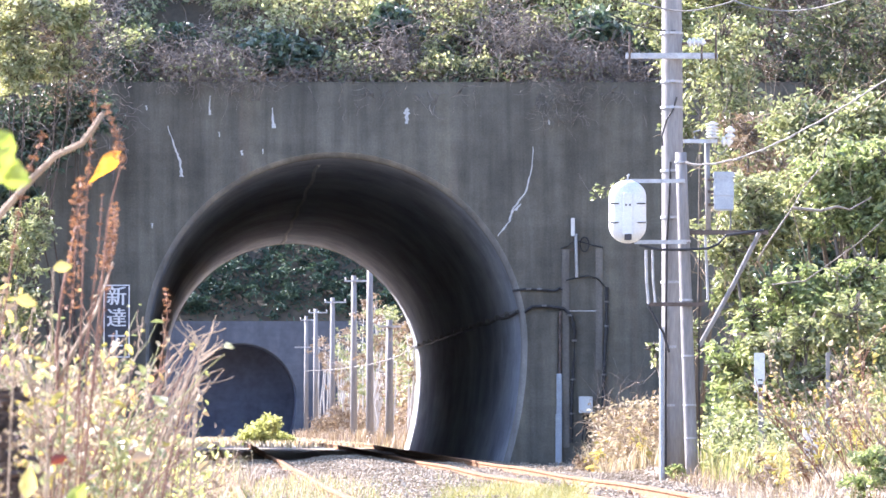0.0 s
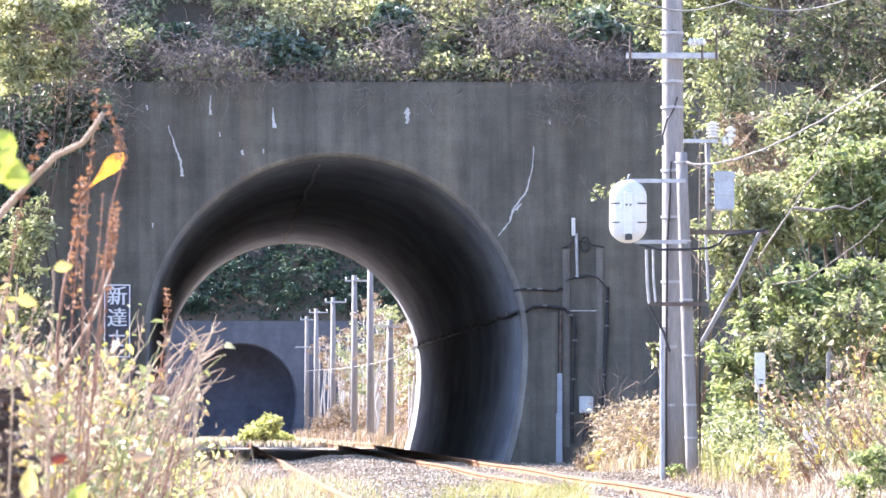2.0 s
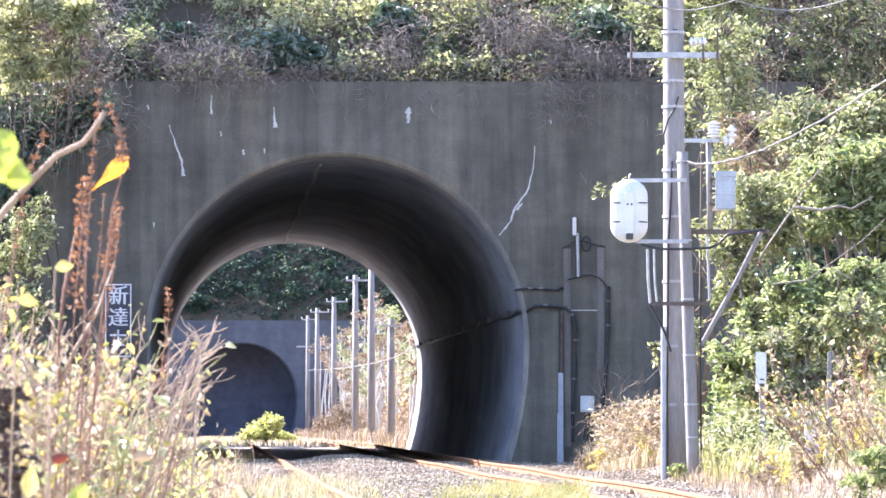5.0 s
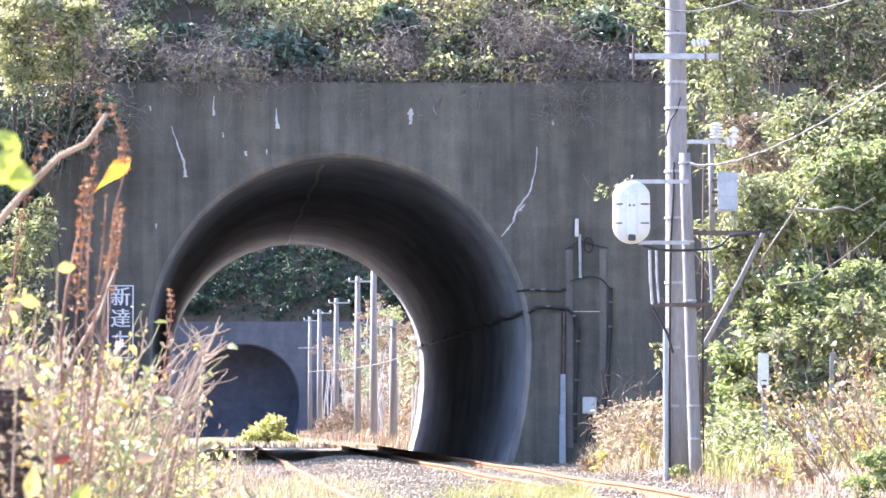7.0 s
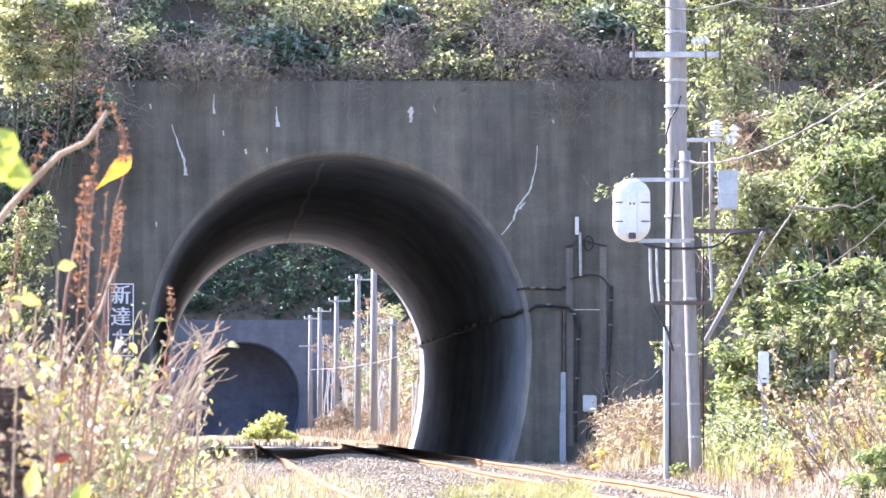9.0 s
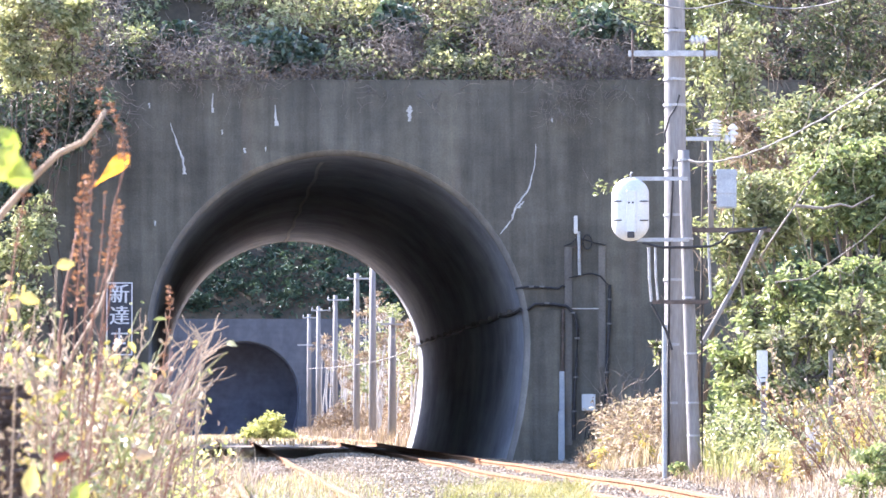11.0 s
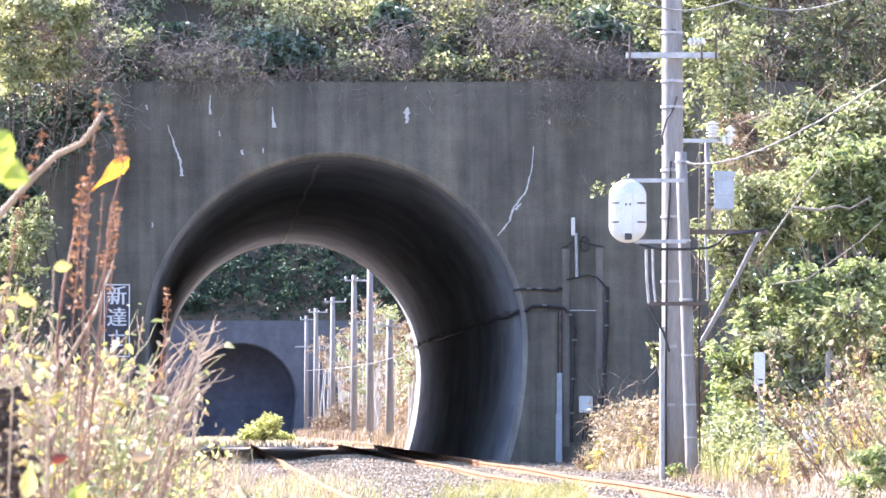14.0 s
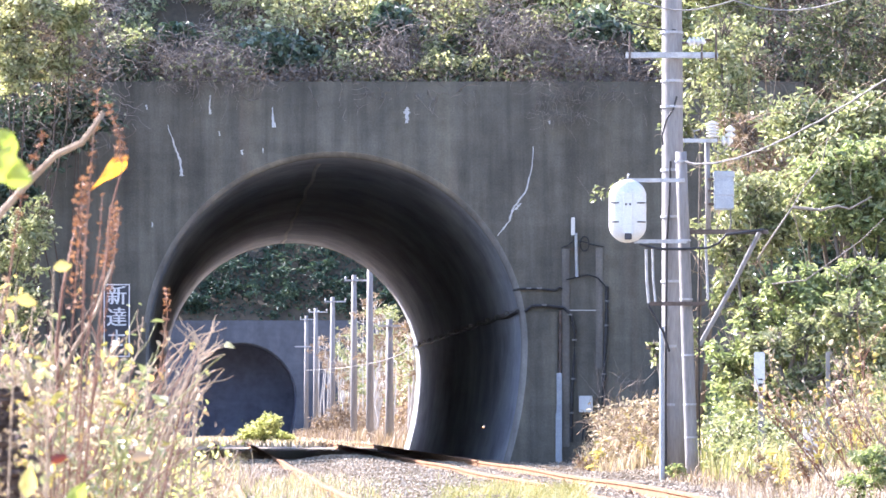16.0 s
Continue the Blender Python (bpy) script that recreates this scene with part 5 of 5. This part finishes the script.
shrub("far_bush", (-7.6, 205.0, -0.5), [(0.1, 0, 0.75, 0.65, 0.6, 0.4), (0.3, 0, 1.05, 0.4, 0.5, 0.35), (-0.6, 0, 0.5, 0.5, 0.5, 0.3), (0.9, 1, 0.4, 0.4, 0.5, 0.3)], 5200, 0.14, "leaf_lemon", "sunlit yellow-green bush beside the far track", twigs=10)
for k in range(34):
    y = 172 + k * 4.9 + rng.uniform(-2, 2)
    x = line_x(y) + 5.0 + rng.uniform(-0.3, 2.3)
    h = rng.uniform(3.4, 7.0)
    shrub("slim_tree", (x, y, -0.5), [(0, 0, h, 0.7, 0.7, 0.8), (0.4, 0, h - 1.2, 0.6, 0.6, 0.6)], 320, 0.17, ("leaf_light", "leaf_brown")[k % 2], "slim pale-trunked tree beyond the tunnel", "pale_bark", 8, "tree", "trees beyond the tunnel", rng.uniform(0.05, 0.085))
y = 230 + rng.uniform(0, 1, 9000) * 110
x = line_x(y) + 6.5 + rng.uniform(0, 4, 9000)
undergrowth("far_thicket", np.stack([x, y, rng.uniform(0, 1, 9000) * (2.2 + 2.5 * rng.uniform(0, 1, 9000) * (noise2(x, y, 0.15) + 0.5))], -1), 0.3, "leaf_brown", "faded brown and green thicket on the far bank")
shrub("far_brush", (-5.2, 262.0, -0.7), [(0.0, 0, 1.5, 1.2, 1.0, 0.7), (-1.2, 2, 1.1, 0.8, 0.8, 0.5), (1.2, -2, 1.2, 0.9, 0.8, 0.6)], 2600, 0.16, "leaf_brown", "mauve-brown withered bush among the far trunks", twigs=30, trunk_r=0.03)
y = 230 + rng.uniform(0, 1, 5000) * 110
x = line_x(y) + 6.5 + rng.uniform(0, 3.5, 5000)
undergrowth("far_foliage", np.stack([x, y, 1.5 + rng.uniform(0, 1, 5000) * 4.5 * np.clip(noise2(x, y, 0.12, 2.0) + 0.6, 0, 1)], -1), 0.24, "leaf_light", "pale sunlit foliage on the far bank")
pts = []
for _ in range(230):
    x, y = rng.uniform(-30, 0), 344 + rng.uniform(0, 1) ** 1.4 * 22
    pts.append(clump_points((x, y, 7.7 + (y - 343.6) * 0.85 + rng.uniform(0.2, 1.2)), (1.5, 1.3, 1.2), 150, 24))
x, y = rng.uniform(-34, 2, 18000), 343.8 + rng.uniform(0, 1, 18000) * 24
pts.append(np.stack([x, y, 7.5 + (y - 343.6) * 0.85 + rng.uniform(0, 0.7, 18000)], -1))
undergrowth("far_scrub", np.concatenate(pts), 0.34, "leaf_shade", "scrub on the hill above the second tunnel, darkened as in shade")
y = rng.uniform(165, 345, 9000)
u = rng.uniform(3.4, 9, 9000)
s = Soup()
add_blades(s, np.stack([line_x(y) + u, y, ground_z(line_x(y) + u, y)], -1), 0.7, 0.05)
tagged(part("far_grass", s, M["leaf_brown"]), "dry brown grass beside the far track", "grass", kind="stuff")
y = rng.uniform(155, 345, 5000)
u = rng.uniform(-8, 3.4, 5000)
s = Soup()
add_blades(s, np.stack([line_x(y) + u, y, ground_z(line_x(y) + u, y)], -1), 0.2, 0.06)
tagged(part("far_track_grass", s, M["straw"]), "dry grass on the far track bed", "grass", kind="stuff")


# ---- near, left: weeds in the sun ----
NEAR_WEEDS = []
for k in range(180):
    px = rng.uniform(0, 0.85) if k % 3 else rng.uniform(0, 0.34)
    y = rng.uniform(20, 27) if px < 0.3 else rng.uniform(27, 36)
    x = (-0.094 + 0.048 * px) * y
    foot = on_ground(x, y)
    high = float(np.interp(px, [0, 0.28, 0.38, 0.60, 0.72, 0.85], [0.033, 0.026, 0.0175, 0.016, 0.0095, 0.001])) - rng.uniform(0, 1) ** 1.5 * 0.016
    top = 0.79 + y * high
    kind = ("straw", "leaf_brown", "leaf_yellow", "leaf_brown", "straw", "leaf_light", "leaf_brown")[k % 7]
    if px > 0.40 and k % 4:
        kind = "leaf_lemon" if k % 3 else "leaf_yellow"
    lean = rng.uniform(-0.2, 0.06) if px < 0.26 else rng.uniform(0.1, 0.5)
    x -= lean * (top - foot) * 0.55
    NEAR_WEEDS.append(weed((x, y, foot), lean, max(top - foot, 0.4) * (0.9 if px < 0.5 else 0.8), 78, 0.046 if px > 0.42 else 0.042, kind, ("stem", "branch", "red_stem", "stem", "grass")[k % 5],
                           {"leaf_yellow": "yellow-leaved wild shrub with thin stems beside the track", "straw": "dry straw-pale weed with withered leaves",
                            "leaf_light": "light green leafy weed beside the track", "leaf_lemon": "yellow-green leafy weed with thin pale stems beside the track", "leaf_brown": "withered brown weed beside the track"}[kind], 0.0075 if px < 0.35 else 0.005, sides=11, spread=0.75, crook=0.17))
# brown-stemmed bushes and dry weeds on the right verge and at the wall's foot
for k in range(40):
    y = rng.uniform(60, 66)
    f = rng.uniform(0, 1)
    x = (0.0655 + 0.03 * f) * y
    weed((x, y, on_ground(x, y)), rng.uniform(-0.75, -0.2), rng.uniform(0.35, 0.6) if f < 0.42 else rng.uniform(0.9, 1.9), 55, 0.07, ("leaf_brown", "straw", "leaf_yellow")[k % 3], ("red_stem", "vine")[k % 2],
         "brown-stemmed bush with sparse withered leaves on the verge", 0.012, "bushes on the verge", 9, 0.35)
for k in range(30):
    y = rng.uniform(85, 92.5)
    f = rng.uniform(0, 1)
    x = (0.029 + 0.017 * f) * y
    weed((x, y, on_ground(x, y)), rng.normal() * 0.3, (0.45 + 0.75 * f) * rng.uniform(0.5, 1.25), 60, 0.085, ("straw", "leaf_brown", "straw", "leaf_yellow")[k % 4], ("stem", "vine")[k % 2],
         "dry tangled weed at the foot of the concrete wall", 0.012, "dry weeds by the wall", 10, 0.7)
n = 3200
y = rng.uniform(22, 40, n)
f = rng.uniform(0, 1, n)
x = (-0.10 + 0.048 * f) * y
s = Soup()
add_blades(s, np.stack([x, y, ground_z(x, y)], -1), 0.9 - 0.5 * f, 0.007, 0.9)
tagged(part("near_straw", s, M["straw"]), "sun-bleached dry grass beside the near track", "grass", kind="stuff")

# slanting dry stalks through the weeds
for k in range(46):
    y = rng.uniform(23, 30)
    a = rng.uniform(-0.086, -0.052)
    run, high = rng.uniform(0.012, 0.03), rng.uniform(0.004, 0.017)
    run = min(run, -0.050 - a)
    if -0.072 < a + run < -0.063:
        high = min(high, 0.010)
    z0, z1 = on_ground(a * y, y), 0.79 + high * y
    st = thing("dry_stalk", (a * y, y, z0), "slanting pale dry stalk among the weeds", "dry plant", "dry stalks")
    pts = [(0, 0, -0.05), (run * y * 0.35, 0, (z1 - z0) * 0.45), (run * y * 0.7, 0.02, (z1 - z0) * 0.8), (run * y, 0.03, z1 - z0)]
    part("stem", tube(pts, np.array([0.006, 0.005, 0.004, 0.002]) * rng.uniform(0.6, 1.25), 6), M[("stem", "red_stem", "branch")[k % 3]], st, smooth=True)
    for q in pts[2:]:
        tw = curl(q, (rng.normal() * 0.6 + 0.5, 0, 0.8), rng.uniform(0.1, 0.22), 4, 0.2)
        part("twig", tube(tw, [0.004, 0.0035, 0.003, 0.0025, 0.002], 5), M["stem"], st)
fork = thing("forked_sapling", (-1.79, 22.0, -0.68), "reddish forked sapling stem among the weeds", "sapling")
part("trunk", tube([(-0.02, 0, -0.1), (0.0, 0, 0.5), (0.005, 0, 0.95), (0.01, 0, 1.28), (0.035, 0, 1.45)], [0.018, 0.017, 0.016, 0.015, 0.011], 9), M["red_stem"], fork, smooth=True)
part("limb", tube([(0.035, 0, 1.45), (0.05, 0, 1.62), (0.045, 0, 1.82), (0.07, 0, 2.05), (0.13, 0, 2.35)], [0.011, 0.009, 0.008, 0.007, 0.004], 8), M["red_stem"], fork, smooth=True)
part("limb", tube([(0.01, 0, 1.30), (-0.03, -0.02, 1.42), (-0.05, -0.02, 1.55), (-0.12, -0.02, 1.75)], [0.02, 0.015, 0.012, 0.006], 8), M["stem"], fork, smooth=True)
part("limb", tube([(0.05, 0, 1.62), (0.12, 0, 1.78), (0.22, 0, 1.95), (0.30, 0, 2.18)], [0.011, 0.009, 0.007, 0.004], 7), M["stem"], fork, smooth=True)

# reddish seed stalks, a bare branch and single leaves nearest to the eye
def stalk(foot, pts, label, whorls=15, size=0.021):
    t = thing("seed_stalk", foot, label, "dry plant", "seed stalks")
    part("stem", tube(pts, np.linspace(0.005, 0.002, len(pts)), 6), M["red_stem"], t, smooth=True)
    s = Soup()
    p = np.array(pts)
    top = p[len(p) // 2:]
    f = np.linspace(0, len(top) - 1, whorls)
    for k, g in enumerate(f):
        c = np.array([np.interp(g, np.arange(len(top)), top[:, j]) for j in range(3)])
        m = int(20 * rng.uniform(0.4, 1.3))
        way = rng.normal(size=(m, 3)) * np.array([1, 1, 0.5])
        way /= np.linalg.norm(way, axis=1, keepdims=True)
        wide = size * (1.35 - 0.75 * k / whorls)
        add_leaves(s, c + way * wide * rng.uniform(0.1, 0.9, (m, 1)), size * rng.uniform(0.5, 1.1, m), 0.6, 0.1, 0.2, way + np.array([0, 0, 0.5]))
    tagged(part("seed_head", s, M["seed"], t, "fuzzy rust-brown seed head"), kind="stuff")
    return t


SY = 20.0
stalk_1 = stalk((-1.62, SY, -0.75), [(0, 0, 0), (0.05, 0, 0.9), (0.07, 0, 1.5), (0.10, 0, 2.0), (0.125, 0, 2.3), (0.135, 0, 2.52)], "tall rust-brown dry seed stalk in sun", 15, 0.028)
stalk_2 = stalk((-1.66, SY + 1.0, -0.75), [(0, 0, 0), (0.02, 0, 1.0), (0.10, 0, 1.8), (0.20, 0, 2.2), (0.235, 0, 2.33), (0.24, 0, 2.46)], "thin rust-brown dry seed stalk")
stalk_3 = stalk((-1.52, SY - 1, -0.75), [(0, 0, 0), (0.10, 0, 1.4), (0.12, 0, 2.2), (0.145, 0, 2.55), (0.17, 0, 2.82)], "thin reddish dry plume", 12, 0.016)
stalk_5 = stalk((-1.50, SY - 1, -0.75), [(0, 0, 0), (0.12, 0, 1.5), (0.20, 0, 2.35), (0.245, 0, 2.52), (0.235, 0, 2.64), (0.19, 0, 2.76)], "thin reddish dry plume bent over", 11, 0.017)
stalk_6 = stalk((-1.52, SY, -0.75), [(0, 0, 0), (0.03, 0, 1.2), (0.12, 0, 1.9), (0.165, 0, 2.2), (0.19, 0, 2.4)], "slim faded dry plume", 8, 0.013)
stalk_7 = stalk((-1.75, SY - 2, -0.78), [(0, 0, 0), (0.05, 0, 1.4), (0.16, 0, 2.2), (0.2, 0, 2.45), (0.27, 0, 2.62)], "thin reddish-brown dry plume", 9, 0.016)
stalk_8 = stalk((-1.55, SY, -0.75), [(0, 0, 0), (0.06, 0, 1.3), (0.10, 0, 1.95), (0.135, 0, 2.25), (0.15, 0, 2.46)], "slim faded dry plume", 8, 0.012)
stalk_4 = stalk((-1.42, SY + 6, -0.55), [(0, 0, 0), (-0.1, 0, 0.9), (-0.09, 0, 1.6), (-0.05, 0, 1.9), (-0.06, 0, 2.03)], "slim red-brown dry plume", 10, 0.018)

# two weeds in a dark colour stand in for a stem mass in shade
low_snag = thing("dead_weed", (-1.425, 17.0, -0.82), "low withered weed with curled leaves beside the track, darkened as in shade", "weed")
line = np.array([(0.015 * math.sin(k * 1.7), 0, -0.1 + 0.145 * k) for k in range(10)])
part("stem", tube(line, np.linspace(0.014, 0.006, 10), 7), M["snag"], low_snag, smooth=True)
s = Soup()
q = line[rng.integers(5, 10, 240)] + rng.normal(size=(240, 3)) * np.array([0.04, 0.04, 0.05])
add_leaves(s, q, 0.05 * rng.uniform(0.6, 1.3, 240), 0.6, 0.45, 0.1)
part("leaves", s, M["snag"], low_snag, "curled brown leaves, darkened as in shade")
snag = thing("dead_weed", (-1.53, 17.0, -0.8), "withered weed with curled leaves beside the track, darkened as in shade", "weed")
line = np.array([(0.02 * math.sin(k * 1.9), 0, -0.1 + 0.19 * k) for k in range(10)])
part("stem", tube(line, np.linspace(0.016, 0.006, 10), 7), M["snag"], snag, smooth=True)
s = Soup()
q = line[rng.integers(2, 10, 520)] + rng.normal(size=(520, 3)) * np.array([0.042, 0.04, 0.06])
add_leaves(s, q, 0.055 * rng.uniform(0.6, 1.3, 520), 0.6, 0.45, 0.1)
part("leaves", s, M["snag"], snag, "curled brown leaves, darkened as in shade")
branch = thing("bare_branch", (-1.736, 18.0, -1.32), "pale bare branch rising beside the track", "branch")
line = np.array([(-0.15, 0, 0), (-0.12, 0, 1.2), (-0.03, 0, 2.08), (0.08, 0, 2.235), (0.17, 0, 2.335), (0.235, 0, 2.40), (0.31, 0, 2.435), (0.345, 0, 2.48), (0.372, 0, 2.525)]) * 1.286
part("limb", tube(line, [0.016, 0.015, 0.0135, 0.013, 0.012, 0.011, 0.0105, 0.010, 0.008], 8), M["branch"], branch, smooth=True)
part("twig", tube(np.array([(0.0, 0, 2.1), (-0.02, 0, 2.0), (0.06, 0, 1.8)]) * 1.286, [0.013, 0.010, 0.007], 6), M["branch"], branch, smooth=True)


def big_leaf(parent, at, way, length, width, mat, name="leaf", bulge=0.8):
    """A broad leaf with a folded midrib and wavy rim."""
    s = Soup()
    y = np.array(way, dtype=float)
    y /= np.linalg.norm(y)
    x = np.cross(y, (0.15, 1.0, 0.3))
    x /= np.linalg.norm(x)
    z = np.cross(x, y)
    v, q = [], []
    for i, f in enumerate(np.linspace(0, 1, 9)):
        w = width * math.sin(math.pi * min(f ** bulge, 0.999)) * 0.5 + 0.002
        c = np.array(at) + y * (length * f) - z * (0.18 * length * f * f)
        v += [c - x * w + z * w * 0.5, c - x * w * 0.5 + z * w * 0.2, c, c + x * w * 0.5 + z * w * 0.2, c + x * w + z * w * (0.5 + 0.2 * math.sin(i * 2))]
        if i:
            q += [((i - 1) * 5 + k, (i - 1) * 5 + k + 1, i * 5 + k + 1, i * 5 + k) for k in range(4)]
    s.add(np.array(v), quads=q)
    return part(name, s, M[mat], parent, smooth=True)


orange = thing("orange_leaf", (-1.468, 20.0, 1.718), "glowing orange autumn leaf on a dry stalk", "leaf")
big_leaf(orange, (0, 0, 0), (0.16, 0.02, 0.155), 0.225, 0.066, "leaf_orange", "blade", 2.4)
part("stem", tube([(-0.035, 0, -0.05), (0, 0, 0), (0.02, 0, 0.015)], 0.003, 5), M["red_stem"], orange)
green = thing("green_sprig", (-1.1, 11.5, -0.85), "bright yellow-green leafy sprig close by", "sprig")
part("stem", tube([(-0.1, 0, 0), (-0.08, 0, 1.2), (0.02, 0, 2.2)], [0.006, 0.005, 0.003], 6), M["stem"], green, smooth=True)
for a, w, ln in (((0.03, 0, 2.2), (0.2, 0, 0.35), 0.10), ((0.05, 0.01, 2.22), (0.6, 0, -0.1), 0.075), ((0.045, 0.02, 2.285), (0.25, 0, 0.3), 0.045)):
    big_leaf(green, a, w, ln, 0.07, "leaf_glow")

for x, z, ln, way, m, lab in ((-1.33, 0.54, 0.10, (0.1, 0, 0.5), "leaf_yellow", "big yellow leaf on a short stem close by"), (-1.19, 0.50, 0.10, (0.3, 0, 0.5), "leaf_glow", "big green leaf on a short stem close by"),
                              (-1.25, 0.65, 0.06, (0.6, 0, 0.25), "leaf_red", "dark red leaf on a thin stem"), (-0.99, 0.66, 0.065, (0.5, 0, 0.1), "leaf_brown", "brown withered leaf on a thin stem"),
                              (-1.24, 1.27, 0.06, (0.6, 0, 0.1), "leaf_yellow", "yellow leaf on a thin stem"), (-1.36, 1.17, 0.07, (0.6, 0, -0.1), "leaf_yellow", "yellow leaf on a thin stem")):
    lf = thing("near_leaf", (x, 15.5, -0.82), lab, "leaf", "single leaves close by")
    part("stem", tube([(-0.06, 0, -0.05), (-0.03, 0, (z + 0.82) * 0.6), (0, 0, z + 0.82)], [0.004, 0.003, 0.002], 5), M["stem"], lf)
    big_leaf(lf, (0, 0, z + 0.82), way, ln, ln * 0.55, m, "blade")

# a twig of leaves before the wall
sprig = thing("wall_sprig", (3.6, 92.0, 5.02), "leafy twig swaying before the concrete wall", "twig")
part("twig", tube([(0, 0, -0.1), (-0.35, 0, 0.1), (-0.62, 0, 0.22), (-0.82, 0, 0.08), (-1.02, 0, 0.42)], [0.012, 0.010, 0.008, 0.006, 0.004], 6), M["vine"], sprig)
s = Soup()
q = np.stack([-rng.uniform(0.1, 0.75, 60), rng.normal(size=60) * 0.1, 0.1 + rng.normal(size=60) * 0.09], -1)
add_leaves(s, q, 0.11, 0.5)
part("leaves", s, M["leaf_light"], sprig)


# flying insects, pale in the sun
def insect(label):
    t = thing("insect", (0, 40, 9), label, "insect", "flying insects")
    s = Soup()
    add_lathe(s, [(0.001, -0.012), (0.0035, -0.006), (0.004, 0.002), (0.003, 0.009), (0.001, 0.013)], sides=8, axis="x")
    part("body", s, M["leaf_orange"], t, smooth=True)
    for side in (-1, 1):
        s = Soup()
        add_leaves(s, np.array([[0.002, 0, 0.002]]), 0.02, 0.6, 0.05, 0.5, np.array([[0.1, side * 0.6, 0.8]]))
        part("wing", s, M["white"], t, "pale wing")
    return t


insect_1 = insect("small pale insect flying before the tunnel mouth")
insect_2 = insect("small pale insect flying past the tunnel")


# ---- what moves ----
def motions():
    """Small swaying in a light wind."""
    # the orange leaf and its stalk drift to the right in the first seconds: (seconds, metres right, metres down)
    drift = [(0, -0.016, -0.012), (0.5, -0.016, -0.012), (1, -0.012, -0.016), (1.5, -0.012, -0.006), (2, -0.007, -0.006), (2.5, -0.007, -0.004), (3, 0.004, 0.003),
             (3.5, 0.002, 0.003), (4, 0, 0.006), (6.5, 0.007, 0.006), (7, 0, 0.006), (7.5, 0.004, 0.003), (8, 0, 0.006), (8.5, 0.004, 0.003), (9, 0.004, 0.006),
             (11.5, 0, -0.002), (12, -0.002, -0.002), (12.5, 0, 0), (13, -0.002, -0.002), (13.5, 0.004, 0.003), (14, 0.007, 0.005), (14.5, 0, -0.002), (15, 0, 0), (15.5, 0.002, -0.002), (16, 0.004, 0.002)]
    at = orange.matrix_basis.translation.copy()
    walk(orange, [(t, pose(at.x + dx, at.y, at.z - dz, 0, 40 * dx / 0.2, 0)) for t, dx, dz in drift])
    for ob, share in ((stalk_1, 1.0), (stalk_3, 0.6), (stalk_5, 0.6), (stalk_6, 0.8)):
        at = ob.matrix_basis.translation.copy()
        walk(ob, [(t, pose(at.x, at.y, at.z, 0, share * math.degrees(dx * 0.6 / 2.5), 0)) for t, dx, dz in drift])
    for ob, turn, speed, phase in ((green, 0.12, 0.6, 0.1), (sprig, 4.0, 0.9, 0.0), *[(w, 0.06, 0.6 + 0.03 * k, k * 0.7) for k, w in enumerate(NEAR_WEEDS[:24])]):
        at = ob.matrix_basis.translation.copy()
        rows = []
        for k in range(33):
            t = k * 0.5
            a = turn * (math.sin(t * speed * 2.1 + phase) * 0.7 + math.sin(t * speed * 4.7 + phase * 2) * 0.3)
            rows.append((t, pose(at.x, at.y, at.z, 0, a, a * 0.4)))
        walk(ob, rows)
    # (seconds, x, z) at 40 m from the eye
    for ob, way in ((insect_1, [(0, -1.5, 6.5), (14.2, -1.5, 6.5), (14.5, -0.7, 4.6), (14.6, -0.44, 2.12), (14.8, -0.31, 2.03), (14.9, -0.21, 1.96), (15.0, -0.14, 1.86), (15.1, -0.19, 1.76),
                                (15.4, -0.13, 1.36), (15.7, -0.06, 0.92), (15.8, 0.065, 0.81), (15.9, 0.29, 0.68), (16.0, 0.335, 0.715)]),
                    (insect_2, [(0, 0.8, 6.5), (5.9, 0.8, 6.5), (6.2, 0.35, 4.6), (6.5, -0.64, 2.34), (6.6, -1.11, 1.71), (6.7, -1.56, 1.08), (6.9, -2.3, 0.9), (7.4, -4.6, 1.2), (16.0, -4.6, 1.2)])):
        walk(ob, [(t, pose(x, 40.0, z, 0, 20, 30)) for t, x, z in way])


motions()
